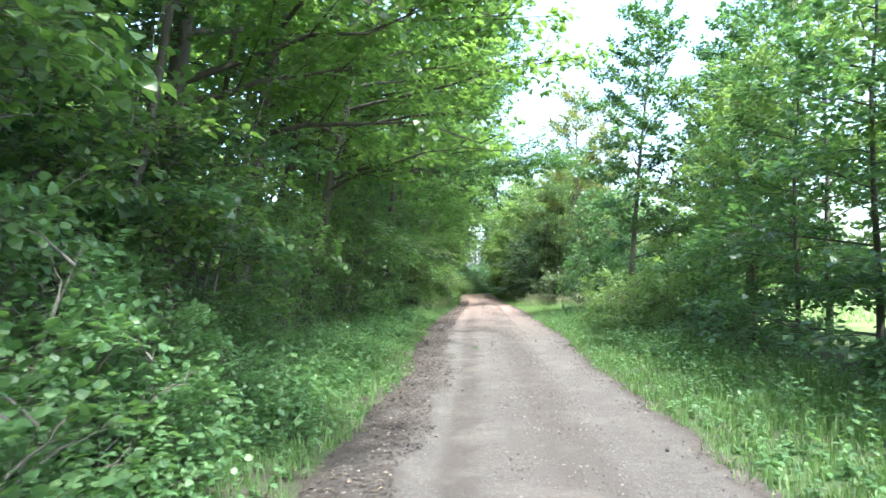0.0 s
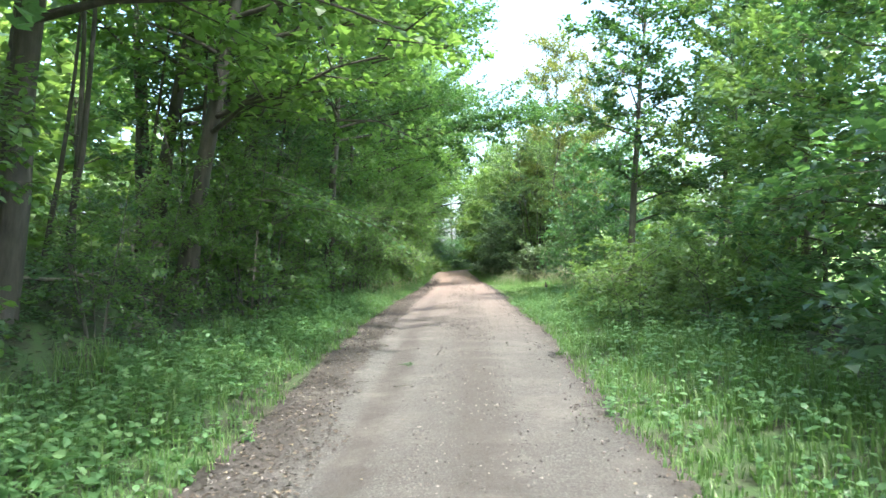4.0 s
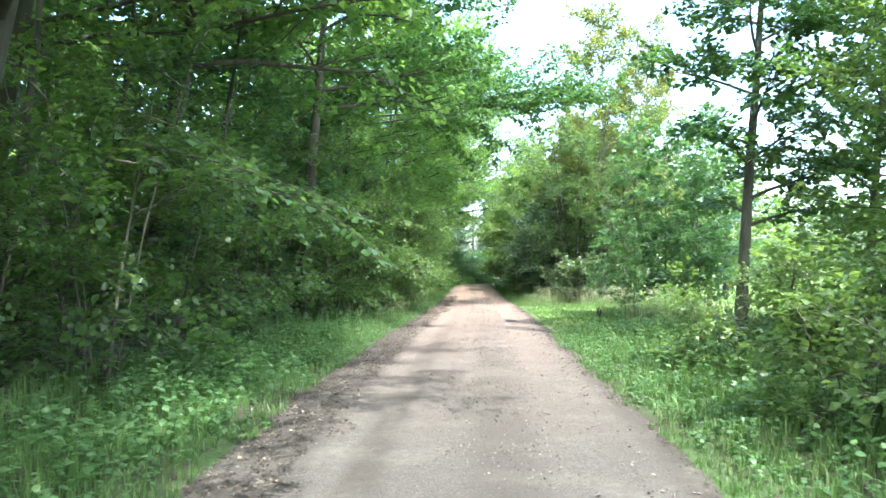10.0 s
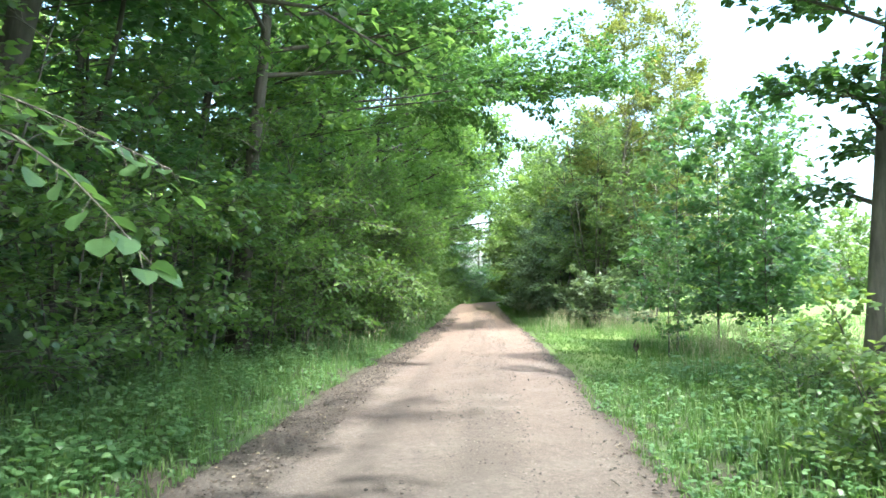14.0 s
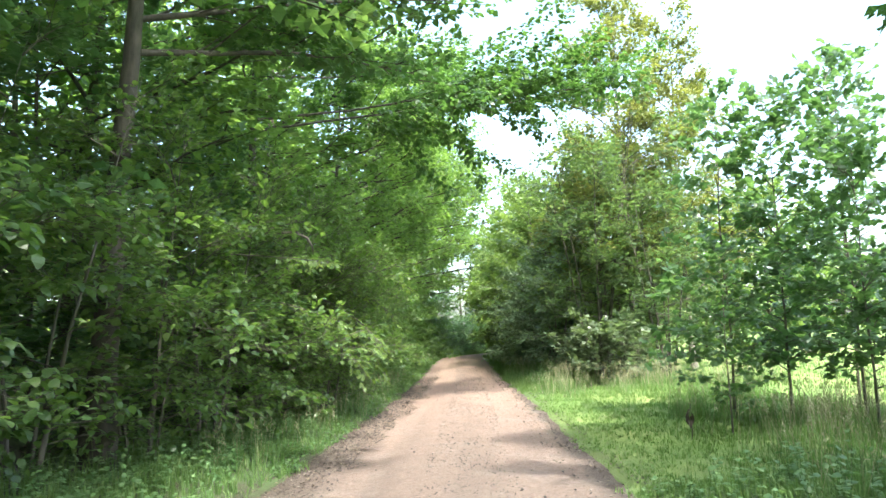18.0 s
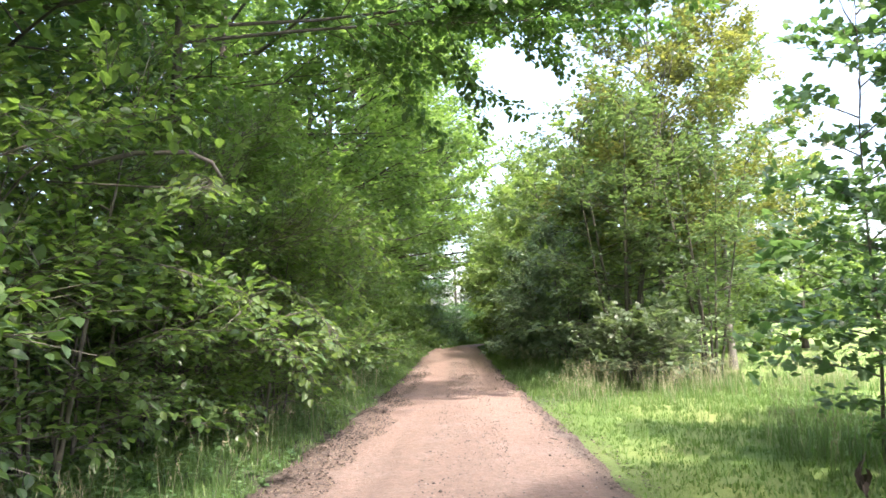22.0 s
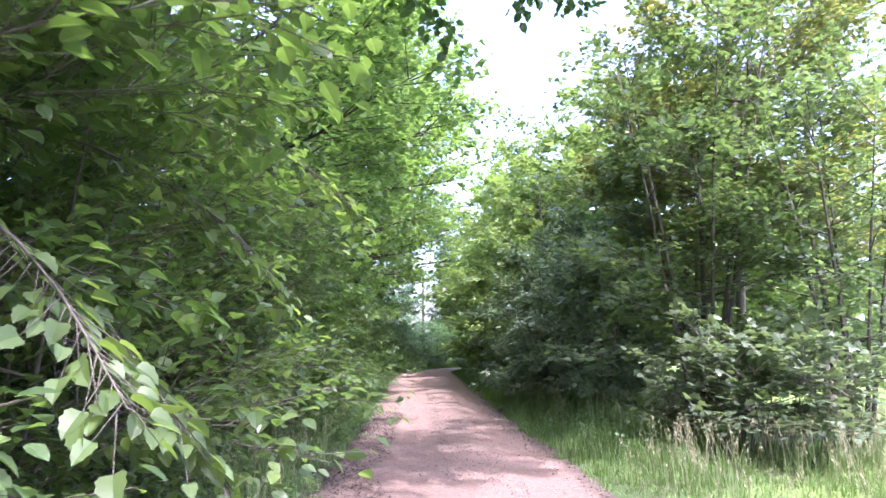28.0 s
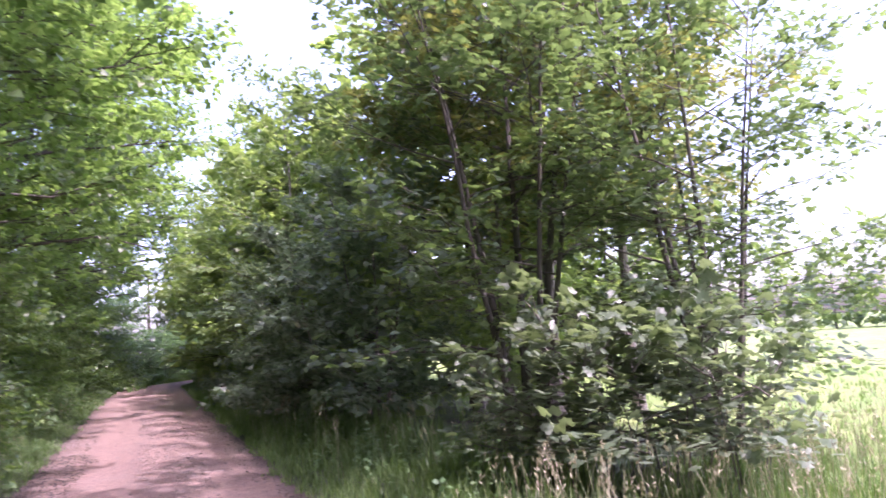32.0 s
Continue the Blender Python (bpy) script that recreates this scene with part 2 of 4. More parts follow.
# ---- mesh tools ----
class Build:
    """Gathers triangles as arrays and turns them into one mesh."""

    def __init__(self):
        self.v, self.f, self.n = [], [], 0

    def add(self, v, f):
        self.v.append(np.asarray(v, float).reshape(-1, 3))
        self.f.append(np.asarray(f, int).reshape(-1, 3) + self.n)
        self.n += len(self.v[-1])

    def mesh(self, name, mat, smooth=False):
        me = bpy.data.meshes.new(name)
        v, f = np.concatenate(self.v), np.concatenate(self.f)
        me.vertices.add(len(v))
        me.vertices.foreach_set("co", v.astype(np.float32).ravel())
        me.loops.add(f.size)
        me.loops.foreach_set("vertex_index", f.astype(np.int32).ravel())
        me.polygons.add(len(f))
        me.polygons.foreach_set("loop_start", np.arange(0, f.size, 3, dtype=np.int32))
        me.polygons.foreach_set("use_smooth", np.full(len(f), smooth))
        me.update(calc_edges=True)
        me.materials.append(mat)
        return me


def unit(a):
    return a / np.maximum(np.linalg.norm(a, axis=-1, keepdims=True), 1e-9)


def tube(b, pts, radii, sides=6):
    """A tapered tube along a line of points, closed at the tip."""
    pts = np.asarray(pts, float)
    d = unit(np.gradient(pts, axis=0))
    ref = np.where(np.abs(d[:, 2:3]) > 0.9, [[1.0, 0, 0]], [[0, 0, 1.0]])
    u = unit(np.cross(d, ref))
    w = np.cross(d, u)
    a = np.arange(sides) * 2 * np.pi / sides
    ring = u[:, None] * np.cos(a)[None, :, None] + w[:, None] * np.sin(a)[None, :, None]
    v = pts[:, None] + ring * np.asarray(radii, float)[:, None, None]
    k = len(pts)
    i, j = np.meshgrid(np.arange(k - 1), np.arange(sides), indexing="ij")
    a0, a1 = i * sides + j, i * sides + (j + 1) % sides
    f = np.concatenate([np.stack([a0, a1, a1 + sides], -1).reshape(-1, 3), np.stack([a0, a1 + sides, a0 + sides], -1).reshape(-1, 3)])
    cap = [[(k - 1) * sides, (k - 1) * sides + q, (k - 1) * sides + q + 1] for q in range(1, sides - 1)]
    b.add(v.reshape(-1, 3), np.concatenate([f, np.array(cap)]))


def straws(b, a, c, r0, r1):
    """Many straight three-sided twigs at once, from points a to points c."""
    d = unit(c - a)
    u = unit(np.cross(d, np.array([0.13, 0.21, 0.97])))
    w = np.cross(d, u)
    r0, r1 = np.broadcast_to(r0, (len(a),)), np.broadcast_to(r1, (len(a),))
    v = []
    for p, r in ((a, r0), (c, r1)):
        for q in range(3):
            v.append(p + r[:, None] * (u * math.cos(q * 2.0944) + w * math.sin(q * 2.0944)))
    v = np.stack(v, 1)
    f = np.array([[0, 1, 4], [0, 4, 3], [1, 2, 5], [1, 5, 4], [2, 0, 3], [2, 3, 5]])
    b.add(v.reshape(-1, 3), (f[None] + 6 * np.arange(len(a))[:, None, None]).reshape(-1, 3))


# leaf outlines: x across, y along, z off the blade; triangles
def leaf_shape(outline, fold=0.08, curl=0.12):
    """A blade from half an outline (x, y), mirrored about a folded midrib."""
    v = [(0, 0, 0)]
    f = []
    rows = [(x, y) for x, y in outline]
    for x, y in rows:
        v += [(-x, y, fold * x * 2 - curl * y * y), (0, y, -curl * y * y), (x, y, fold * x * 2 - curl * y * y)]
    v.append((0, 1, -curl))
    n = len(rows)
    for k in range(n):
        a = 1 + 3 * k
        if k == 0:
            f += [(0, a + 1, a), (0, a + 2, a + 1)]
        else:
            p = a - 3
            f += [(p, p + 1, a + 1), (p, a + 1, a), (p + 1, p + 2, a + 2), (p + 1, a + 2, a + 1)]
    a, tip = 1 + 3 * (n - 1), len(v) - 1
    f += [(a, a + 1, tip), (a + 1, a + 2, tip)]
    return np.array(v, float), np.array(f)


OVAL4 = (np.array([(0, 0, 0), (-0.4, 0.48, 0.07), (0.4, 0.48, 0.07), (0, 1, -0.12)], float), np.array([(0, 2, 1), (1, 2, 3)]))
OVAL = (np.array([(0, 0, 0), (-0.36, 0.28, 0.06), (0.36, 0.28, 0.06), (-0.31, 0.66, 0.02), (0.31, 0.66, 0.02), (0, 1, -0.14)], float), np.array([(0, 2, 1), (1, 2, 4), (1, 4, 3), (3, 4, 5)]))
ROUND = leaf_shape([(0.36, 0.2), (0.35, 0.6)], 0.14, 0.22)
POINTED = leaf_shape([(0.2, 0.14), (0.35, 0.45), (0.22, 0.78)], 0.14, 0.18)
SLIM = leaf_shape([(0.13, 0.4)])


def maple_shape():
    a = np.radians([-90, -45, -5, 22, 48, 68, 90, 112, 132, 158, 185, 225])
    r = np.array([0.08, 0.38, 0.52, 0.40, 0.58, 0.46, 0.64, 0.46, 0.58, 0.40, 0.52, 0.38])
    v = np.stack([r * np.cos(a), 0.36 + r * np.sin(a), -0.16 * r ** 2], 1)
    v = np.concatenate([[[0, 0.36, 0.03]], v])
    n = len(a)
    return v, np.array([(0, 1 + k, 1 + (k + 1) % n) for k in range(n)])


MAPLE = maple_shape()


def leaves(b, p, d, nrm, size, shape):
    tv, tf = shape
    d = unit(d)
    nrm = unit(nrm - d * (nrm * d).sum(-1, keepdims=True))
    w = np.cross(d, nrm)
    s = np.broadcast_to(size, (len(p),))[:, None, None]
    v = p[:, None] + s * (tv[None, :, 0:1] * w[:, None] + tv[None, :, 1:2] * d[:, None] + tv[None, :, 2:3] * nrm[:, None])
    b.add(v.reshape(-1, 3), (tf[None] + len(tv) * np.arange(len(p))[:, None, None]).reshape(-1, 3))


def turned(d, angle):
    """Directions turned about the upright axis."""
    c, s = np.cos(angle), np.sin(angle)
    return np.stack([d[..., 0] * c - d[..., 1] * s, d[..., 0] * s + d[..., 1] * c, d[..., 2]], -1)


def bough(rng, wood, twigs, foliage, start, d0, length, r0, o):
    """One limb: a curved tube, side branches, twigs, and leaves in loose clumps about them."""
    k = 5
    s = np.linspace(0, 1, k)
    d0 = unit(np.asarray(d0, float))
    bend = np.array([rng.normal(0, 0.12), rng.normal(0, 0.12), o["arch"]])
    pts = start + length * (s[:, None] * d0 + (s ** 2)[:, None] * bend) + rng.normal(0, 0.03 * length, (k, 3)) * s[:, None]
    tube(wood, pts, r0 * (1 - 0.85 * s), 5)
    at = lambda q: np.stack([np.interp(q, s, pts[:, i]) for i in range(3)], -1)
    n = max(3, int(round(o["nsub"] * length / o["spread"])))
    q = np.linspace(o["bare"], 0.98, n) + rng.uniform(-0.04, 0.04, n)
    base = at(q)
    side = np.where(np.arange(n) % 2 == 0, 1.0, -1.0)
    dirs = turned(np.broadcast_to(d0, (n, 3)), side * rng.uniform(0.45, 1.15, n)) + rng.normal(0, 0.16, (n, 3)) + [0, 0, o["arch"] * 0.5]
    dirs[:, 2] += rng.normal(0, o["thick"], n)
    dirs = unit(dirs)
    ln = length * 0.5 * (1.15 - 0.75 * q) * rng.uniform(0.7, 1.25, n)
    base = np.concatenate([base, pts[-1:] - 0.1 * d0 * length])
    dirs = np.concatenate([dirs, unit(d0 + 2 * bend)[None]])
    ln = np.append(ln, 0.28 * length)
    ends = base + dirs * ln[:, None]
    straws(twigs, base, ends, np.clip(r0 * 0.32, 0.004, 0.02), 0.003)
    cnt = np.maximum(2, np.round(o["ntwig"] * ln / (0.42 * o["spread"] / (1 + 0.5 * abs(o["bias"][0])))).astype(int))
    own = np.repeat(np.arange(len(ln)), cnt)
    nth = np.arange(len(own)) - np.repeat(np.cumsum(cnt) - cnt, cnt)
    u = 0.1 + 0.9 * (nth + rng.uniform(0.2, 1.0, len(own))) / cnt[own]
    tb = base[own] + dirs[own] * (u * ln[own])[:, None]
    sd = np.where(nth % 2 == 0, 1.0, -1.0)
    td = turned(dirs[own], sd * rng.uniform(0.5, 1.1, u.shape)) + rng.normal(0, 0.2, tb.shape)
    td[..., 2] += o["twig_rise"] + rng.normal(0, o["thick"], u.shape)
    td = unit(td)
    tl = o["twig"] * rng.uniform(0.6, 1.3, u.shape) * (1.15 - 0.4 * u)
    if o["twigs"]:
        straws(twigs, tb, tb + td * tl[:, None], 0.004, 0.002)
    c = o["nleaf"]
    z = np.tile(np.linspace(0.05, 1.0, c), (len(tl), 1)) + rng.uniform(-0.05, 0.05, (len(tl), c))
    lb = tb[:, None] + td[:, None] * (z * tl[:, None])[..., None] + rng.normal(0, o["loose"], (len(tl), c, 3))
    ls = np.where(np.arange(c) % 2 == 0, 1.0, -1.0)[None]
    ld = turned(np.broadcast_to(td[:, None], lb.shape), ls * rng.uniform(0.4, 1.2, z.shape)) + rng.normal(0, 0.22, lb.shape)
    ld[..., 2] -= o["droop"]
    nr = np.array([0, 0, 1.0]) + rng.normal(0, o["flat"], lb.shape)
    size = o["leaf"] * rng.uniform(0.6, 1.25, z.shape)
    leaves(foliage, lb.reshape(-1, 3), ld.reshape(-1, 3), nr.reshape(-1, 3), size.ravel(), o["shape"])


PLAIN = dict(h=9, r=0.12, stems=1, lo=0.2, limbs=14, spread=2.6, rise=0.35, arch=-0.12, nsub=8, ntwig=5, nleaf=7, twig=0.42,
             twig_rise=0.0, leaf=0.13, droop=0.3, flat=0.36, shape=OVAL4, lean=(0, 0), bias=(0, 0), top=0.35, wob=0.02, low=1.0, fan=0.3, aim=None, bare=0.22, thick=0.17, loose=0.045, twigs=False, joined=False)


def part(name, mesh, parent, label=""):
    ob = new(name, mesh)
    ob.parent = parent
    return tagged(ob, label)


def plant(name, seed, leaf_mat, bark_mat, label, category, group, **opts):
    """A tree or shrub: trunk or stems, each limb, and the crown of leaves, under one Empty at its foot."""
    o = {**PLAIN, **opts}
    rng = np.random.default_rng(seed)
    root = tagged(new(name), label, category, group)
    crown, twigs = Build(), Build()
    for st in range(o["stems"]):
        az0 = 2 * np.pi * st / o["stems"] + rng.uniform(-0.5, 0.5)
        out = o["fan"] if o["stems"] > 1 else 0.0
        h = o["h"] * rng.uniform(0.7, 1.0) if st else o["h"]
        k = 10
        s = np.linspace(0, 1, k)
        foot = np.array([math.cos(az0), math.sin(az0), 0]) * (0.18 if o["stems"] > 1 else 0)
        dx = np.array([o["lean"][0] + out * math.cos(az0), o["lean"][1] + out * math.sin(az0)])
        line = np.stack([foot[0] + dx[0] * h * s ** 1.2, foot[1] + dx[1] * h * s ** 1.2, h * s - 0.12], -1)
        line[1:, :2] += np.cumsum(rng.normal(0, o["wob"] * h / 4, (k - 1, 2)), 0) * 0.5
        r = o["r"] * (1 if o["stems"] == 1 else rng.uniform(0.6, 1.0))
        rad = r * (1 - 0.9 * s ** 0.9)
        rad[0] *= 1.35
        wood = Build()
        tube(wood, line, rad, 9 if r > 0.06 else 6)
        part("trunk" if o["stems"] == 1 else "stem", wood.mesh("trunk", bark_mat, True), root)
        nl = max(3, int(o["limbs"] / o["stems"]))
        limbs = Build()
        for i in range(nl):
            t = o["lo"] + (0.99 - o["lo"]) * (i + rng.uniform(0.1, 0.9)) / nl
            az = az0 + i * 2.4 + rng.normal(0, 0.35)
            if o["aim"] is not None and i % 5 < 2:
                az = o["aim"] + rng.normal(0, 0.6)
            e = (t - o["lo"]) / (1 - o["lo"])
            prof = (o["low"] + (1 - o["low"]) * min(1, e / 0.45)) * (1 - (1 - o["top"]) * e ** 2.2)
            toward = o["bias"][0] * math.cos(az) + o["bias"][1] * math.sin(az)
            ln = o["spread"] * prof * (1 + toward) * rng.uniform(0.75, 1.2)
            start = np.array([np.interp(t, s, line[:, q]) for q in range(3)])
            rise = o["rise"] + 0.9 * e ** 2
            limb = limbs if o["joined"] else Build()
            bough(rng, limb, twigs, crown, start, (math.cos(az), math.sin(az), rise), max(ln, 0.35), max(0.012, r * 0.38 * (1 - 0.6 * t)), o)
            if not o["joined"]:
                part("limb", limb.mesh("limb", bark_mat, True), root)
        if o["joined"]:
            tagged(part("branchwork", limbs.mesh("branchwork", bark_mat, True), root), kind="stuff")
    tagged(part("branchwork", twigs.mesh("branchwork", bark_mat), root), kind="stuff")
    part("crown", crown.mesh("crown", leaf_mat), root)
    return root


def put(ob, x, y, turn=0.0, size=1.0, z=None, tall=None, tip=0.0):
    """Copies of a plant share its meshes."""
    c = copy_thing(ob, Matrix.Identity(4))
    c.matrix_basis = Matrix.LocRotScale((x, y, lie(x, y) if z is None else z), Euler((0, tip, turn)), (size, size, size if tall is None else tall))
    return c


# ---- the lie of the land ----
ROAD_Y = [-14, 5, 11, 18, 24, 30, 36, 41, 46, 52, 62, 72, 82]
ROAD_X = [0.2, 0.66, 0.98, 1.27, 1.52, 1.82, 2.1, 2.36, 2.56, 2.76, 3.06, 3.42, 3.8]


def mid(y):
    """The middle of the road; past 82 m it bends towards the meadow side."""
    y = np.asarray(y, float)
    return np.interp(y, ROAD_Y, ROAD_X) + np.where(y > 82, 0.035 * (y - 82) ** 2 + 0.03 * (y - 82), 0)


HALF = 1.78


def half(y):
    """Half the lane's width; it widens between 18 and 40 m."""
    return np.interp(y, [13, 18, 24, 32, 38, 44, 57, 68, 84], [1.73, 1.9, 2.03, 2.0, 1.92, 1.8, 1.7, 1.8, 1.75])


def lie_array(x, y):
    """The ground's height: flat by the road, a bank on the wood's side, a shallow dip on the other."""
    u = x - mid(y)
    s = np.clip((-u - half(y) - 1.9) / 3.2, 0, 1)
    bank = 1.55 * s * s * (3 - 2 * s) * np.interp(y, [-12, 2, 10, 29, 36, 50, 70], [0.5, 0.7, 1.0, 1.0, 0.5, 0.3, 0.15])
    ripple = 0.05 * np.sin(x * 1.7 + 0.6 * np.sin(y)) * np.sin(y * 1.3) + 0.03 * np.sin(3.1 * x + 2.3 * y)
    away = np.clip((np.abs(u) - half(y)) / 0.8, 0, 1)
    under = np.where(np.abs(u) < half(y) - 0.25, -0.06, 0.0)
    return bank + ripple * away + under + 0.03 * away


def lie(x, y):
    return float(lie_array(np.array([x], float), np.array([y], float))[0])


def sheet(name, xs, ys, zf, mat, label):
    X, Y = np.meshgrid(xs, ys)
    Z = zf(X, Y)
    n, k = X.shape
    i, j = np.meshgrid(np.arange(n - 1), np.arange(k - 1), indexing="ij")
    a = (i * k + j).ravel()
    b = Build()
    b.add(np.stack([X, Y, Z], -1).reshape(-1, 3), np.concatenate([np.stack([a, a + 1, a + k + 1], -1), np.stack([a, a + k + 1, a + k], -1)]))
    return tagged(new(name, b.mesh(name, mat, True)), label, name.split("_")[0], kind="structure")


def spread_steps(lo, hi, step, far, grow=1.35):
    a = list(np.arange(lo, hi + 1e-6, step))
    d = step
    while a[-1] < far:
        d *= grow
        a.append(a[-1] + d)
    d = step
    while a[0] > -far:
        d *= grow
        a.insert(0, a[0] - d)
    return np.array(a)


def set_float(ob, name, values):
    at = ob.data.attributes.new(name, "FLOAT", "POINT")
    at.data.foreach_set("value", np.asarray(values, np.float32).ravel())


def coords(ob):
    v = np.empty(len(ob.data.vertices) * 3, np.float32)
    ob.data.vertices.foreach_get("co", v)
    return v.reshape(-1, 3)


def wander(y, seed, size):
    """An uneven edge line."""
    r = np.random.default_rng(seed)
    k = np.arange(-20, 130, 0.7)
    return np.interp(y, k, r.normal(0, size, len(k)))


ground = sheet("ground", spread_steps(-12, 16, 0.3, 2200), spread_steps(-14, 98, 0.35, 2200), lie_array, GROUND, "soil and turf of a wood's edge beside an open meadow")
v = coords(ground)
u = v[:, 0] - mid(v[:, 1])
turf_right = np.clip((v[:, 0] - np.interp(v[:, 1], [22, 29, 31, 43, 46, 60], [8.6, 7.6, 3.2, 3.6, 9.0, 11.0])) / 1.2, 0, 1)
turf_left = np.clip((-u - 12) / 2, 0, 1)
set_float(ground, "open", np.maximum(turf_right, turf_left))

road_y = np.arange(-14, 100, 0.2)
road_u = np.linspace(-HALF - 0.15, HALF + 0.15, 38)
U, Y = np.meshgrid(road_u, road_y)
rng = np.random.default_rng(5)
edge = np.clip((np.abs(U) - (HALF - 0.35)) / 0.5, 0, 1)
Z = 0.035 - 0.09 * edge ** 2 + 0.018 * np.exp(-((U - 0.3) / 0.45) ** 2) - 0.02 * np.exp(-((U + 0.72) / 0.2) ** 2) - 0.014 * np.exp(-((U - 1.05) / 0.25) ** 2)
Z += 0.008 * np.sin(2.1 * Y + 3 * U) * np.sin(1.1 * Y) + rng.normal(0, 0.0025, Z.shape)
b = Build()
n, k = U.shape
i, j = np.meshgrid(np.arange(n - 1), np.arange(k - 1), indexing="ij")
a = (i * k + j).ravel()
b.add(np.stack([mid(Y) + U * half(Y) / HALF, Y, Z], -1).reshape(-1, 3), np.concatenate([np.stack([a, a + 1, a + k + 1], -1), np.stack([a, a + k + 1, a + k], -1)]))
road = tagged(new("road", b.mesh("road", ROAD, True)), "unpaved grit lane with wheel tracks, grey turning reddish", "road", kind="structure")
set_float(road, "across", U)


# ---- grass, herbs, litter, pebbles ----
def strip_points(rng, n, y0, y1, side, e0, e1, power=1.0):
    """Points along one verge: e metres outside the road's edge."""
    y = rng.uniform(y0, y1, n)
    e = e0 + (e1 - e0) * rng.uniform(0, 1, n) ** power + wander(y, 11 if side < 0 else 12, 0.13)
    x = mid(y) + side * (half(y) + e)
    return x, y, e


def blades(b, rng, x, y, height, per=4, width=0.006, fan=0.5):
    n = len(x)
    x, y, height = np.repeat(x, per), np.repeat(y, per), np.repeat(np.broadcast_to(height, (n,)), per)
    n = len(x)
    x, y = x + rng.normal(0, 0.035, n), y + rng.normal(0, 0.035, n)
    base = np.stack([x, y, lie_array(x, y) - 0.02], -1)
    az, lean = rng.uniform(0, 2 * np.pi, n), np.abs(rng.normal(0, fan, n))
    h = height * rng.uniform(0.55, 1.2, n)
    o = np.stack([np.cos(az), np.sin(az), 0 * az], -1)
    w = np.stack([-np.sin(az), np.cos(az), 0 * az], -1) * (width * rng.uniform(0.7, 1.5, n))[:, None]
    up = np.array([0, 0, 1.0])
    m = base + o * (h * lean * 0.3)[:, None] + up * (h * 0.6)[:, None]
    t = base + o * (h * lean)[:, None] + up * (h * (1 - 0.25 * np.clip(lean, 0, 1.4)))[:, None]
    vv = np.stack([base - w, base + w, m - w * 0.8, m + w * 0.8, t], 1)
    f = np.array([[0, 1, 3], [0, 3, 2], [2, 3, 4]])
    b.add(vv.reshape(-1, 3), (f[None] + 5 * np.arange(n)[:, None, None]).reshape(-1, 3))


def herbs(b, stems, rng, x, y, height, size, shape, levels=4):
    n = len(x)
    base = np.stack([x, y, lie_array(x, y) - 0.02], -1)
    lean = np.stack([rng.normal(0, 0.18, n), rng.normal(0, 0.18, n), np.ones(n)], -1)
    tip = base + lean * np.broadcast_to(height, (n,))[:, None]
    straws(stems, base, tip, 0.004, 0.002)
    az = rng.uniform(0, 6.28, n)
    for k in range(levels):
        q = 0.35 + 0.65 * k / max(1, levels - 1)
        for s in (0, np.pi):
            a = az + k * 1.57 + s + rng.normal(0, 0.3, n)
            d = np.stack([np.cos(a), np.sin(a), rng.normal(0.05, 0.3, n)], -1)
            leaves(b, base + (tip - base) * q, d, np.array([0, 0, 1.0]) + rng.normal(0, 0.3, (n, 3)), size * (1.15 - 0.45 * q) * rng.uniform(0.7, 1.3, n), shape)


def stuff(name, b, mat, label, category):
    return tagged(new(name, b.mesh(name, mat)), label, category, kind="stuff")


rng = np.random.default_rng(21)
b = Build()
x, y, e = strip_points(rng, 9000, -2, 40, -1, -0.05, 2.6)
blades(b, rng, x, y, 0.13 + 0.10 * np.clip(e, 0, 2.5))
x, y, e = strip_points(rng, 6200, 40, 86, -1, -0.05, 2.3)
blades(b, rng, x, y, 0.16 + 0.16 * np.clip(e, 0, 2))
x, y, e = strip_points(rng, 8500, -2, 31, 1, -0.22, 2.6)
blades(b, rng, x, y, 0.12 + 0.11 * np.clip(e, 0, 2.5))
x, y, e = strip_points(rng, 5200, 46, 88, 1, 0.0, 2.6)
blades(b, rng, x, y, 0.2 + 0.2 * np.clip(e, 0, 2))
stuff("verge_grass", b, GRASS, "uneven green verge grass along the lane", "grass")
b = Build()
x, y, e = strip_points(rng, 9500, 29, 47, 1, 0.0, 5.5)
blades(b, rng, x, y, 0.07 + 0.03 * np.clip(e, 0, 4), width=0.006, fan=0.9)
# lighter meadow blades on two verges, their brightness put into the colour
x, y, e = strip_points(rng, 4200, 44, 90, 1, -0.12, 1.5)
blades(b, rng, x, y, 0.16 + 0.12 * np.clip(e, 0, 1.5), width=0.007)
x, y, e = strip_points(rng, 3200, 80, 97, -1, -0.1, 1.6)
blades(b, rng, x, y, 0.2 + 0.15 * np.clip(e, 0, 1.5), width=0.012)
x, y = rng.uniform(8.5, 22, 4500), rng.uniform(26, 60, 4500)
blades(b, rng, x, y, 0.16, per=4, width=0.009)
stuff("meadow_grass", b, TURF, "bright green meadow grass, its lighter blades also brightening the verges", "grass")
b, heads = Build(), Build()
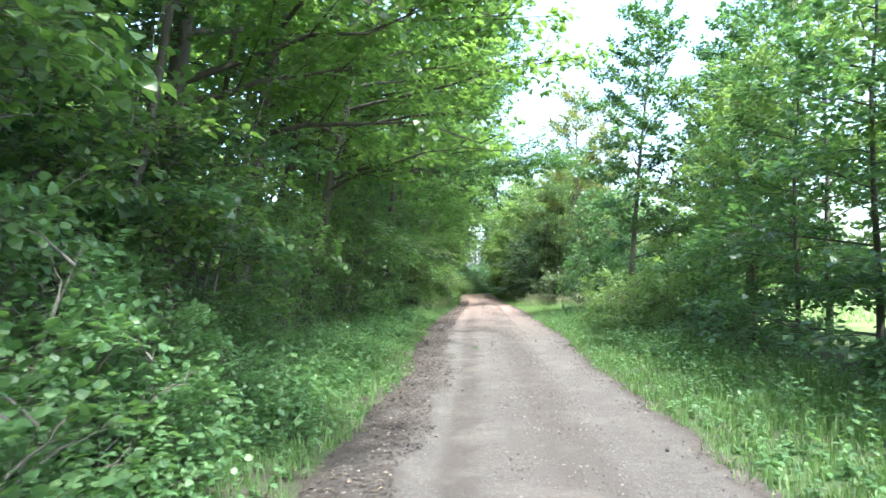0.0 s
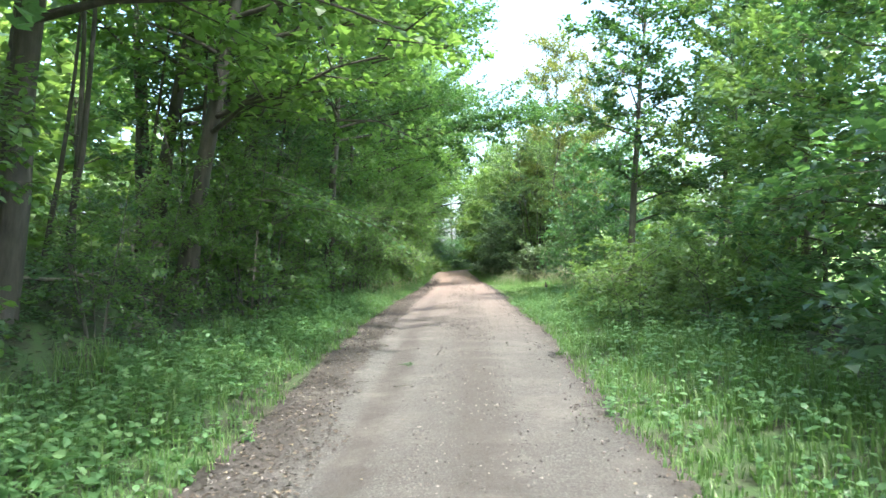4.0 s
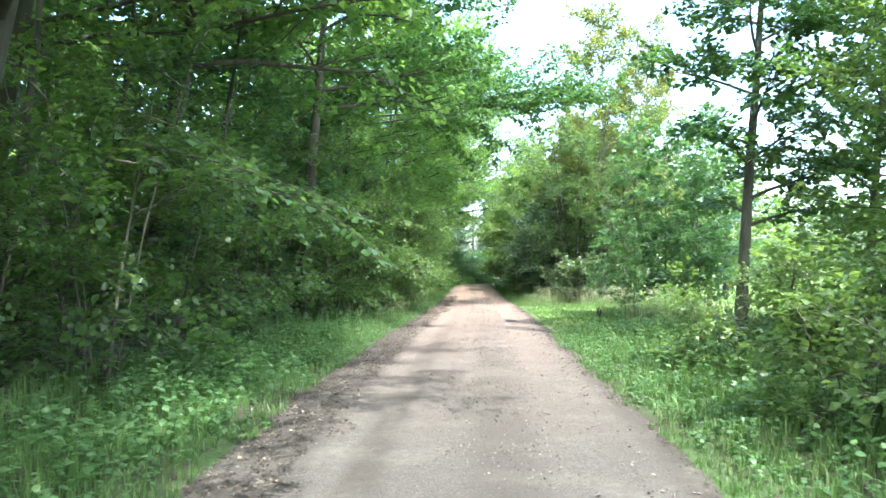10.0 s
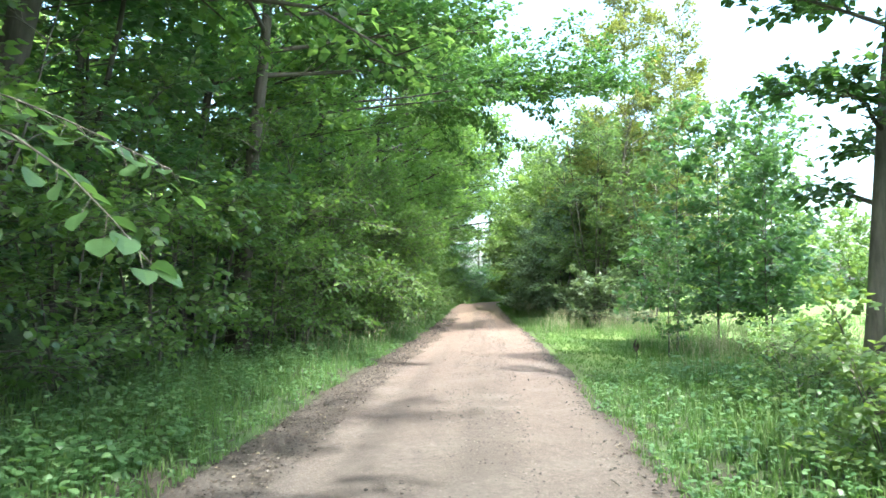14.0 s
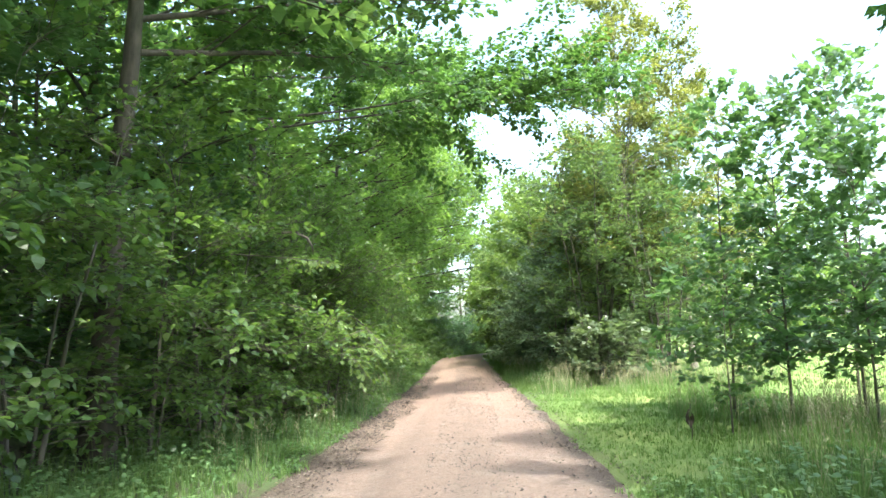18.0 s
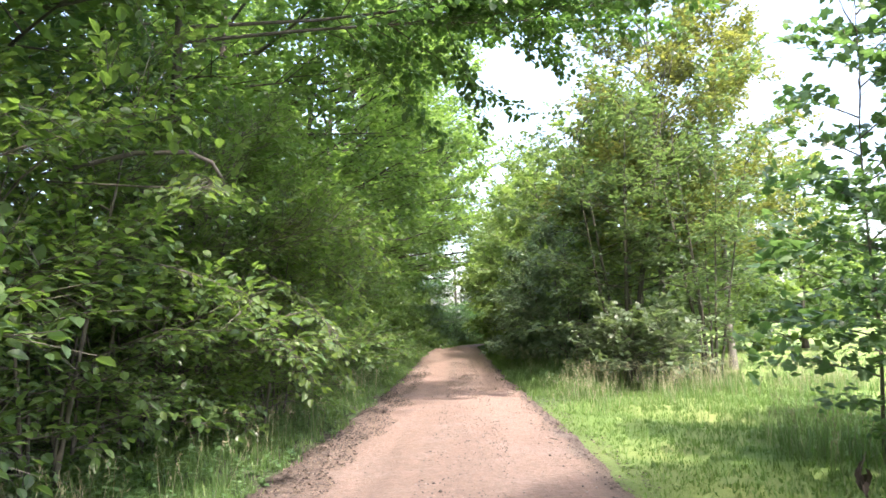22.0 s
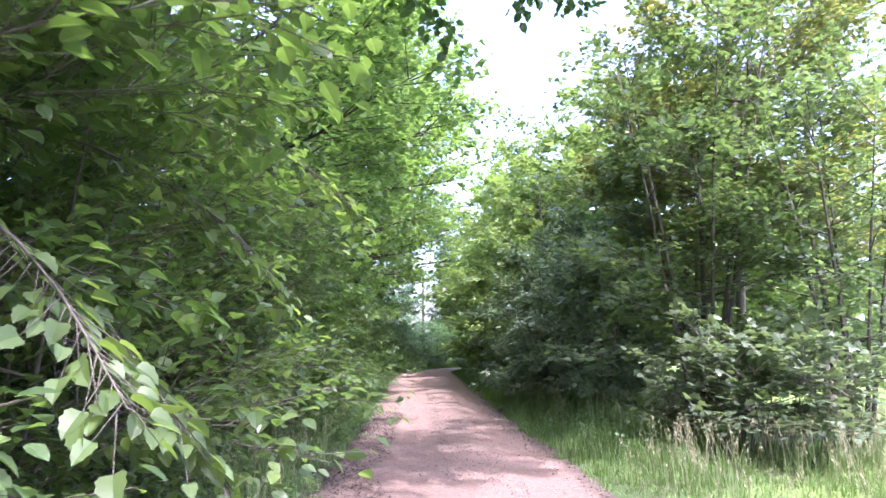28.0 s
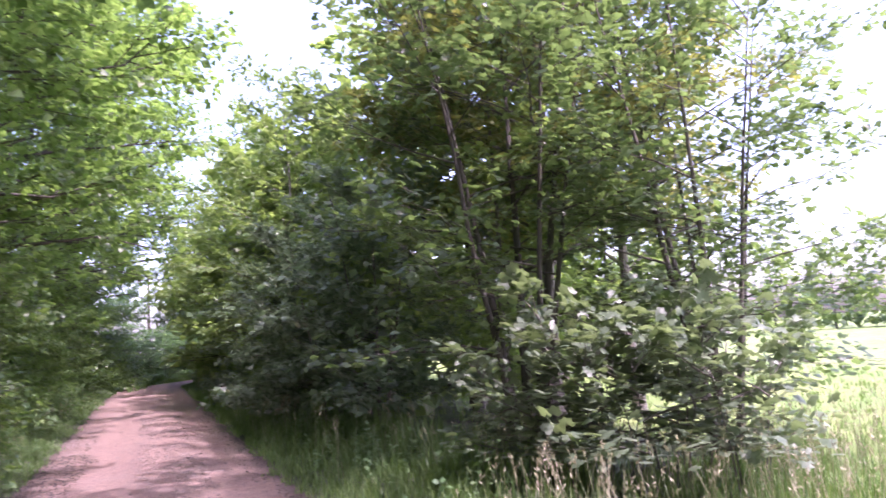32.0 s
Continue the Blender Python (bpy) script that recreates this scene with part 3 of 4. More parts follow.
for n, y0, y1, side, e0, e1, h in ((750, 43.4, 47.2, 1, 0.8, 7.5, 0.6), (420, 41.6, 45.4, 1, 0.3, 7.0, 0.42), (700, 47, 82, 1, 0.15, 2.4, 0.7), (260, 50, 84, -1, 0.2, 1.6, 0.45), (380, 33, 50, -1, 0.2, 1.3, 0.5), (420, 27, 33.5, 1, 1.6, 4.6, 0.6), (620, 32.6, 37.2, 1, 1.9, 6.0, 0.55)):
    x, y, e = strip_points(rng, n, y0, y1, side, e0, e1)
    keep = np.sin(1.9 * x + 0.7 * y) + np.sin(1.3 * y - 2.3 * x) + rng.normal(0, 0.5, n) > -0.5
    x, y = x[keep], y[keep]
    n = len(x)
    blades(b, rng, x, y, h * 0.75, per=5, width=0.0035, fan=0.4)
    foot = np.stack([x, y, lie_array(x, y)], -1)
    top = foot + np.stack([rng.normal(0, 0.2, n), rng.normal(0, 0.2, n), np.ones(n)], -1) * (h * rng.uniform(0.8, 1.3, n))[:, None]
    straws(heads, foot, top, 0.0025, 0.0015)
    for q in range(5):
        leaves(heads, top + rng.normal(0, 0.012, (n, 3)) - [0, 0, 0.025 * q], rng.normal(0, 0.5, (n, 3)) + [0, 0, 1.0], rng.normal(0, 1, (n, 3)), 0.05, SLIM)
stuff("tall_grass", b, GRASS, "tall uncut grass at the foot of the bushes", "grass")
stuff("dry_grass_heads", heads, STRAW, "straw-coloured seed heads of tall grass", "grass")

b, st = Build(), Build()
for n, y0, y1, side, e0, e1, h, sz in ((1500, -2, 27, -1, 0.45, 2.0, 0.34, 0.10), (600, -2, 13, -1, 1.8, 3.4, 0.34, 0.10), (650, 27, 42, -1, 0.8, 2.6, 0.3, 0.09), (1300, -1, 31, 1, 0.7, 3.4, 0.34, 0.09), (260, 46, 80, 1, 0.6, 1.8, 0.4, 0.09), (260, 44, 80, -1, 0.4, 1.4, 0.35, 0.09)):
    x, y, e = strip_points(rng, n, y0, y1, side, e0, e1)
    herbs(b, st, rng, x, y, h * rng.uniform(0.5, 1.4, n) * (0.6 + 0.35 * np.clip(e, 0, 2)), sz, OVAL)
for n, y0, y1, side in ((650, -2, 45, -1), (650, -2, 31, 1)):
    x, y, e = strip_points(rng, n, y0, y1, side, 0.0, 0.9)
    herbs(b, st, rng, x, y, 0.13 * rng.uniform(0.5, 1.6, n), 0.075, OVAL, 3)
x, y, e = strip_points(rng, 800, -1, 11, -1, 0.35, 2.6)
herbs(b, st, rng, x, y, 0.62 * rng.uniform(0.5, 1.3, 800) * (0.55 + 0.3 * e), 0.1, ROUND)
ivy, ivy_st = Build(), Build()
x, y, e = strip_points(rng, 1100, 9, 30, -1, 2.0, 6.0)
herbs(ivy, ivy_st, rng, x, y, 0.2 * rng.uniform(0.5, 1.5, 1100), 0.11, OVAL, 3)
stuff("bank_ivy", ivy, LEAF_DARK, "dark green ivy and brambles over the bank", "undergrowth")
stuff("ivy_stems", ivy_st, BARK, "thin brown stems of the bank's ivy", "undergrowth")
stuff("verge_herbs", b, LEAF_HERB, "leafy nettles and ground elder along the verge", "undergrowth")
stuff("herb_stems", st, LEAF_HERB, "thin green stems of the verge herbs", "undergrowth")

b = Build()
for n, y0, y1, side, e0, e1 in ((22000, 0, 55, -1, -0.8, 0.15), (6500, 0, 55, 1, -0.3, 0.2), (900, 0, 60, 1, -2.4, -0.3), (16000, 2, 34, -1, 1.6, 6.5)):
    x, y, e = strip_points(rng, n, y0, y1, side, e0, e1)
    z = np.where(e < 0.1, 0.036 - 0.09 * np.clip((e + 0.35) / 0.5, 0, 1) ** 2, lie_array(x, y)) + 0.008
    a = rng.uniform(0, 6.28, n)
    leaves(b, np.stack([x, y, z], -1), np.stack([np.cos(a), np.sin(a), rng.normal(0.08, 0.12, n)], -1), np.array([0, 0, 1.0]) + rng.normal(0, 0.25, (n, 3)), rng.uniform(0.05, 0.09, n) if e0 > 1 else rng.uniform(0.014, 0.05, n), OVAL4)
stuff("leaf_litter", b, LITTER, "brown dead leaves lying along the lane's edges", "leaf litter")

octa = (np.array([(1, 0, 0), (0, 1, 0), (-1, 0, 0), (0, -1, 0), (0, 0, 0.7), (0, 0, -0.7)], float), np.array([(0, 1, 4), (1, 2, 4), (2, 3, 4), (3, 0, 4), (1, 0, 5), (2, 1, 5), (3, 2, 5), (0, 3, 5)]))
b = Build()
for n, u0, u1, s0, s1 in ((8500, -0.2, 0.8, 0.004, 0.014), (5600, -1.7, 1.7, 0.003, 0.01), (2600, -1.75, -1.05, 0.006, 0.02), (1200, 1.25, 1.7, 0.006, 0.02), (120, -1.5, 1.6, 0.018, 0.028)):
    y = rng.uniform(1, 62, n)
    uu = rng.uniform(u0, u1, n)
    z = 0.035 - 0.09 * np.clip((np.abs(uu) - (HALF - 0.35)) / 0.5, 0, 1) ** 2 + 0.018 * np.exp(-((uu - 0.3) / 0.45) ** 2) - 0.02 * np.exp(-((uu + 0.72) / 0.2) ** 2)
    d = rng.normal(0, 1, (n, 3)) * [1, 1, 0.2]
    leaves(b, np.stack([mid(y) + uu * half(y) / HALF, y, z + 0.003], -1), d, np.array([0, 0, 1.0]) + rng.normal(0, 0.3, (n, 3)), rng.uniform(s0, s1, n), octa)
stuff("pebbles", b, PEBBLE, "loose small stones on the grit lane", "pebbles")


# ---- trees and shrubs: one of each kind, then copies ----
WOOD_TREE = [plant("tree", 100 + q, LEAF_BEECH, BARK, "tall leafy hornbeam leaning its boughs over the lane", "tree", "trees of the wood", h=12.5 + q, r=0.2 + 0.02 * q, lo=0.26,
                   limbs=25, spread=4.2, rise=0.32, bias=(0.6, 0), aim=0.0, nsub=8, ntwig=6, nleaf=8, leaf=0.2, lean=(0.06, 0), top=0.5, wob=0.03, low=0.6, loose=0.08, twig=0.5) for q in range(3)]
BACK_TREE = [plant("tree", 150 + q, LEAF_BEECH, BARK, "dark-trunked tree deeper in the wood", "tree", "trees of the wood", h=12 + q, r=0.16, lo=0.42,
                   limbs=22, spread=3.6, rise=0.35, nsub=8, ntwig=5, nleaf=6, leaf=0.3, top=0.5, wob=0.03, loose=0.14, twig=0.6) for q in range(2)]
THIN_TREE = [plant("tree", 170 + q, LEAF_BEECH, BARK, "thin straight tree with a bare dark trunk", "tree", "trees of the wood", h=11, r=0.075, lo=0.55, limbs=9, spread=1.8, rise=0.5, nsub=6, ntwig=5, nleaf=6, leaf=0.2, top=0.5, wob=0.03, lean=(0.05, 0.02)) for q in range(2)]
HAZEL = [plant("hazel_shrub", 200 + q, LEAF_HAZEL, BARK_GREY, "many-stemmed hazel shrub with broad green leaves", "shrub", "hazel shrubs of the wood's edge", h=4.8, r=0.035, stems=5, lo=0.06,
               limbs=30, spread=1.85, rise=0.3, nsub=8, ntwig=6, nleaf=8, leaf=0.13, fan=0.22, droop=0.4, bias=(0.3, 0), twig=0.45, arch=-0.25) for q in range(3)]
EDGE_HAZEL = [plant("hazel_shrub", 215 + q, LEAF_HAZEL, BARK_GREY, "many-stemmed hazel shrub with broad green leaves", "shrub", "hazel shrubs of the wood's edge", h=4.8, r=0.035, stems=5, lo=0.06,
                    limbs=30, spread=1.75, rise=0.3, nsub=7, ntwig=5, nleaf=8, leaf=0.115, fan=0.22, droop=0.4, bias=(0.05, 0), low=0.6, twig=0.42, arch=-0.25, shape=OVAL, twigs=True) for q in range(2)]
NEAR_HAZEL = [plant("hazel_shrub", 230 + q, LEAF_HAZEL, BARK_GREY, "hazel shrub crowding the lane with broad drooping leaves", "shrub", "hazel shrubs of the wood's edge", h=4.8, r=0.035, stems=5, lo=0.06,
                    limbs=36, spread=1.8, rise=0.35, nsub=8, ntwig=5, nleaf=7, leaf=0.11, fan=0.2, droop=0.3, flat=0.3, thick=0.12, arch=-0.25, bias=(0.35, 0), low=0.4, twig=0.45, shape=POINTED, twigs=True) for q in range(2)]
DARK = [plant("beech_shrub", 300 + q, LEAF_DARK, BARK, "dense young beech with dark layered foliage", "shrub", "dark shrubs beside the lane", h=6.0 + 2.5 * q, r=0.07, lo=0.04,
              limbs=28, spread=2.4, rise=0.14, nsub=8, ntwig=7, nleaf=8, leaf=0.15, flat=0.3, droop=0.1, top=0.4, thick=0.12, wob=0.03) for q in range(2)]
UNDER = plant("beech_shrub", 330, LEAF_DARK, BARK, "dense dark beech in the shade of the wood", "shrub", "dark shrubs beside the lane", h=7.5, r=0.07, lo=0.03,
              limbs=30, spread=2.5, rise=0.14, nsub=8, ntwig=6, nleaf=7, leaf=0.17, flat=0.3, droop=0.15, top=0.45, thick=0.12, wob=0.03, joined=True)
LIGHT = plant("young_tree", 350, LEAF_LIGHT, BARK_GREY, "young tree with light green leaves", "tree", "trees beside the meadow", h=8.5, r=0.08, lo=0.12, limbs=24, spread=2.4, rise=0.4, nsub=9, ntwig=7, nleaf=8,
              leaf=0.155, top=0.5, wob=0.035)
LOW = [plant("young_shrub", 400 + q, LEAF_LIGHT, BARK_GREY, "low young shrub with light green leaves", "shrub", "low shrubs beside the lane", h=1.9, r=0.016, stems=4, lo=0.08, limbs=16, spread=0.85,
             nsub=6, ntwig=4, nleaf=7, leaf=0.11, twig=0.3, fan=0.28) for q in range(2)]
ELDER = plant("elder_bush", 430, LEAF_HERB, BARK_GREY, "leafy young elder bush with fresh bright leaves", "shrub", "elder bushes by the lane", h=1.9, r=0.014, stems=6, lo=0.05, limbs=34, spread=0.85, rise=0.4, nsub=6, ntwig=5, nleaf=7, leaf=0.085, twig=0.28, fan=0.3, shape=OVAL)
SLENDER = plant("oak", 500, LEAF_OAK, BARK_GREY, "slender young oak with a leaning grey trunk", "tree", "trees beside the meadow", h=11.5, r=0.13, lo=0.2, limbs=32, spread=2.3, rise=0.4, nsub=8, ntwig=9, nleaf=9,
                leaf=0.155, lean=(0.1, 0.02), top=0.6, low=0.6, wob=0.012)
OAK_TREE = plant("oak", 520, LEAF_OAK, BARK, "old oak with a thick dark trunk and boughs over the lane", "tree", "trees of the wood", h=13, r=0.21, lo=0.42, limbs=16, spread=3.6, rise=0.3, bias=(0.6, 0.1), aim=0.15, nsub=11,
                 ntwig=7, nleaf=7, leaf=0.145, lean=(0.1, 0.0), top=0.7, wob=0.015, bare=0.14, arch=-0.06, shape=OVAL)
HIGH_OAK = plant("oak", 530, LEAF_OAK, BARK, "tall oak with a high bough over the lane", "tree", "trees of the wood", h=13, r=0.16, lo=0.48, limbs=11, spread=4.3, rise=0.18, bias=(0.9, 0.1), aim=0.12, nsub=13,
                 ntwig=8, nleaf=8, leaf=0.15, lean=(0.05, 0.0), top=0.7, wob=0.015, bare=0.3, arch=-0.05, shape=OVAL)
SAPLING = [plant("maple_sapling", 600 + q, LEAF_DARK, BARK_GREY, "slim maple sapling with large dark lobed leaves", "sapling", "maple saplings by the meadow", h=5.8 - q, r=0.028, lo=0.14, limbs=26, spread=1.15, rise=0.35,
                 nsub=4, ntwig=4, nleaf=5, leaf=0.145, twig=0.28, shape=MAPLE, flat=0.5, droop=0.3, wob=0.03) for q in range(2)]
BIGMAPLE = plant("maple", 700, LEAF_MAPLE, BARK, "large bushy field maple branching from the ground", "tree", "trees beside the meadow", h=9.3, r=0.085, stems=6, lo=0.16, bare=0.35, limbs=66, spread=2.75, rise=0.22, fan=0.17, bias=(0.1, -0.1), low=0.6, nsub=8,
                 ntwig=5, nleaf=7, leaf=0.125, shape=MAPLE, flat=0.3, twig=0.45, top=0.45, loose=0.07)
SHOOT = plant("maple_shoots", 750, LEAF_PALE, BARK_GREY, "young maple shoots with broad leaves coloured pale like sky sheen", "shrub", "maple shoots at the big maple's foot", h=2.0, r=0.014, stems=4, lo=0.25, limbs=16, spread=0.75, rise=0.3,
              nsub=4, ntwig=3, nleaf=4, leaf=0.135, twig=0.24, shape=MAPLE, flat=0.18, droop=0.05, fan=0.22, thick=0.08)
BIRCH = [plant("birch", 800 + q, LEAF_BIRCH, BARK_GREY, "tall airy birch with yellowish green leaves", "tree", "trees beside the meadow", h=13.5, r=0.12, lo=0.2, limbs=32, spread=3.3, rise=0.7, nsub=10, ntwig=11, nleaf=9,
               leaf=0.15, arch=-0.3, top=0.45, loose=0.07) for q in range(2)]
FAR = [plant("tree", 900 + q, LEAF_LIGHT, BARK, "leafy broad tree at the far side of the meadow", "tree", "distant trees", h=9 + 1.5 * q, r=0.16, lo=0.04, limbs=26, spread=3.3, rise=0.28, nsub=8, ntwig=5, nleaf=6, leaf=0.42,
             twig=0.6, loose=0.15, top=0.5, joined=True) for q in range(2)]
HORIZON = plant("tree", 980, LEAF_LIGHT, BARK, "broad leafy tree in a far wood's edge", "tree", "distant trees", h=10, r=0.16, lo=0.03, limbs=20, spread=3.6, rise=0.28, nsub=6, ntwig=4, nleaf=4, leaf=0.72,
                twig=0.7, loose=0.25, top=0.5, joined=True)
WILLOW = plant("willow_shrub", 950, LEAF_WILLOW, BARK_GREY, "grey-green willow shrub at the lane's edge", "shrub", "shrubs at the lane's far end", h=5.0, r=0.05, stems=4, lo=0.05, limbs=28, spread=2.0, nsub=7, ntwig=6, nleaf=9,
               leaf=0.17, fan=0.2)
STOCK = [UNDER, *THIN_TREE, ELDER, OAK_TREE, HIGH_OAK, *WOOD_TREE, *BACK_TREE, *HAZEL, *EDGE_HAZEL, *NEAR_HAZEL, HORIZON, *DARK, LIGHT, *LOW, SLENDER, *SAPLING, BIGMAPLE, SHOOT, *BIRCH, *FAR, WILLOW]

r = random.Random(7)
edge_l = lambda y: float(mid(y) - half(y))
edge_r = lambda y: float(mid(y) + half(y))
# the wood on the bank: tall trees in loose rows
for k, (y, back) in enumerate(((-7, 3.4), (-2.5, 3.2), (2, 3.6), (6.5, 3.2), (11, 3.4), (15.5, 3.8), (20.9, 3.3), (24.6, 5.2), (28, 4.4), (37.5, 5.4), (42, 5.2), (46.5, 4.6), (51, 3.2), (55.5, 3.3),
                              (60, 3.2), (64.5, 3.4), (69, 3.0), (73.5, 3.2), (78, 3.2), (82.5, 3.4), (87, 3.6))):
    put(WOOD_TREE[k % 3], edge_l(y) - back - (0.9 if y > 66 else 0), y, r.uniform(-0.4, 0.4), r.uniform(0.9, 1.08) * (1.2 if y > 66 else 1), tip=0.12 if 12 < y < 34 else 0.0)
for k, y in enumerate(np.arange(-5, 90, 5.0)):
    put(BACK_TREE[k % 2], edge_l(y) - 7.0 + r.uniform(-1, 1), y + r.uniform(-2, 2), r.uniform(0, 6), r.uniform(0.85, 1.15))
for k, (x, y) in enumerate(((-4.6, 13.2), (-5.4, 16.8), (-4.9, 18.4), (-5.8, 20.4), (-4.4, 23.0), (-6.2, 24.4), (-5.0, 26.6), (-6.6, 15.0), (-4.2, 9.0), (-5.2, 5.0), (-4.4, 29.6), (-7.0, 21.8))):
    put(THIN_TREE[k % 2], x, y, r.uniform(-0.5, 0.5), r.uniform(0.85, 1.15), tip=r.uniform(0.02, 0.16))
# hazel along the wood's edge; past 40 m it crowds the lane
y = -3.0
while y < 84:
    near = np.interp(y, [0, 12, 16, 26, 32, 40, 48, 60], [2.8, 3.0, 3.2, 3.0, 2.7, 2.4, 2.5, 2.9])
    if 12.5 < y < 20.5 and r.random() < 0.75:
        y += 2.2
        continue
    put(r.choice(NEAR_HAZEL if 34 < y < 50 else EDGE_HAZEL if y < 35 else HAZEL), edge_l(y) - near + r.uniform(-0.3, 0.3), y, r.uniform(-0.8, 0.8), r.uniform(0.85, 1.1) * float(np.interp(y, [10, 14, 20, 23], [1, 0.55, 0.55, 1])))
    y += r.uniform(1.9, 2.6) if y < 54 else r.uniform(2.5, 3.3)
# dark growth behind the hedge, added as filler to deepen its shade
for k, (x, y) in enumerate(((-6.4, 1.5), (-6.8, 5.2), (-6.2, 9.0), (-7.0, 12.0), (-5.6, 26.6), (-5.0, 29.4), (-5.2, 32.4), (-4.6, 35.2), (-4.4, 38.2), (-4.2, 41.2), (-4.0, 44.4), (-4.2, 48.0))):
    put(UNDER, x, y, r.uniform(0, 6), r.uniform(0.85, 1.1))
# meadow side: dark shrubs first
for x, y, q, s in ((6.6, 3.5, 1, 0.9), (6.8, 8.0, 0, 1.0), (6.9, 11.8, 1, 1.0), (7.4, 15.6, 1, 0.9), (7.8, 18.6, 0, 0.8), (9.8, 12, 1, 1.1), (9.8, 5, 1, 1.1), (9.8, 23.4, 1, 0.9),
                   (-5.4, 6.6, 1, 0.9), (-5.0, 9.6, 0, 1.0), (-5.2, 12.6, 1, 0.9)):
    put(DARK[q], x, y, r.uniform(0, 6), s)
for x, y, s in ((7.6, 5.8, 1.05), (8.4, 9.5, 1.1), (8.8, 17, 1.1), (8.8, 21, 0.9), (9.6, 26.2, 0.95), (11.6, 28.6, 1.0), (11.5, 19, 1.1)):
    put(LIGHT, x, y, r.uniform(0, 6), s)
for x, y, s in ((7.0, 28.0, 1.0), (10.3, 29.5, 0.9), (9.6, 23.5, 0.95)):
    put(SLENDER, x, y, 0 if y == 28.0 else r.uniform(-0.4, 0.6), s)
for x, y, s in ((6.0, 103.5, 0.85), (7.1, 101.5, 0.95), (8.3, 104, 1.0), (3.2, 102, 0.9)):
    put(SLENDER, x, y, r.uniform(0, 6), s)
for q in range(20):
    y = r.uniform(17, 28)
    put(r.choice(LOW), edge_r(y) + r.uniform(1.5, 4.6), y, r.uniform(0, 6), r.uniform(0.5, 0.95))
for x, y, q, s in ((7.0, 36.2, 0, 1.0), (7.9, 36.0, 1, 1.15), (8.6, 35.0, 0, 1.0), (6.4, 34.8, 1, 0.6), (9.4, 36.6, 0, 1.1), (8.2, 34.0, 1, 0.9)):
    put(SAPLING[q], x, y, r.uniform(0, 6), s)
for x, y, s in ((-2.1, 3.0, 0.8), (-2.7, 3.9, 1.0), (-2.2, 4.9, 0.75), (-3.2, 5.2, 1.05), (-2.9, 6.6, 0.9), (-2.4, 7.6, 0.6), (-3.4, 8.2, 0.9), (-2.8, 10, 0.6), (-3.3, 12, 0.6)):
    put(ELDER, x, y, r.uniform(0, 6), s)
for y in (37.6, 39.8, 41.3, 42.9, 44.4, 46.0, 47.8):
    put(NEAR_HAZEL[int(y) % 2], edge_l(y) - (1.3 if 39 < y < 42 else 2.0) + r.uniform(-0.15, 0.15), y, r.uniform(-0.6, 0.6), r.uniform(0.8, 0.95))
put(BIGMAPLE, 7.4, 48.6, 0.4, 1.05)
put(BIGMAPLE, 9.2, 46.9, 2.0, 0.82)
for x, y, t, s in ((6.3, 46.9, 0, 0.85), (6.7, 46.2, 1, 0.9), (7.2, 45.7, 2, 1.0), (7.8, 45.2, 3, 0.9), (7.1, 46.5, 2.5, 1.15), (7.7, 46.0, 4.0, 1.1)):
    put(SHOOT, x, y, t, s)
put(OAK_TREE, -2.65, 33.4, 0.0, 1.0)
put(HIGH_OAK, -2.6, 41.0, 0.0, 1.0)
put(LIGHT, 8.2, 50.6, 1.0, 0.9)
put(BIRCH[0], 9.2, 50.8, 0.0, 1.05)
put(BIRCH[1], 11.7, 51.8, 1.0, 1.0)
for k, y in enumerate(np.arange(53, 90, 2.6)):
    put((WILLOW if y < 64 else (WILLOW, HAZEL[0], DARK[0], WILLOW, HAZEL[1])[k % 5]), edge_r(y) + (2.2 if y < 64 else 2.9) + r.uniform(-0.3, 0.5), y, r.uniform(0, 6), r.uniform(0.75, 1.0))
for k, y in enumerate(range(55, 94, 5)):
    put(FAR[k % 2], edge_r(y) + 4.2 + r.uniform(-1, 1), y, r.uniform(0, 6), r.uniform(0.9, 1.1))
for x, y, s in ((-0.2, 83.6, 1.25), (0.5, 87.4, 1.25), (-0.6, 80, 1.2)):
    put(HAZEL[int(y) % 3], x, y, r.uniform(-0.5, 0.5), s)
# trees added past the bend, set there to shade the bushes at its end
for x, y, s in ((9.6, 103, 1.1), (13, 104.5, 1.15), (17, 106, 1.15), (12.5, 89, 1.0), (15.5, 92, 1.0), (18.5, 95, 1.0)):
    put(FAR[0], x, y, r.uniform(0, 6), s)
# boughs meeting over the lane before the bend
for x, y, t, s in ((-0.6, 83, -0.2, 1.55),):
    put(WOOD_TREE[int(y) % 3], x, y, t, s)
for x, y, s in ((7.0, 61, 1.1), (7.2, 67, 1.2), (7.4, 73, 1.2), (7.6, 79.5, 1.25), (7.6, 86, 1.2), (9.5, 64, 1.15)):
    put(LIGHT, x, y, r.uniform(0, 6), s)
# tree belt behind the meadow
for x in range(14, 23, 3):
    put(r.choice(FAR), x + r.uniform(-1, 1), 63 + 0.1 * x + r.uniform(-2, 2), r.uniform(0, 6), r.uniform(0.85, 1.1))
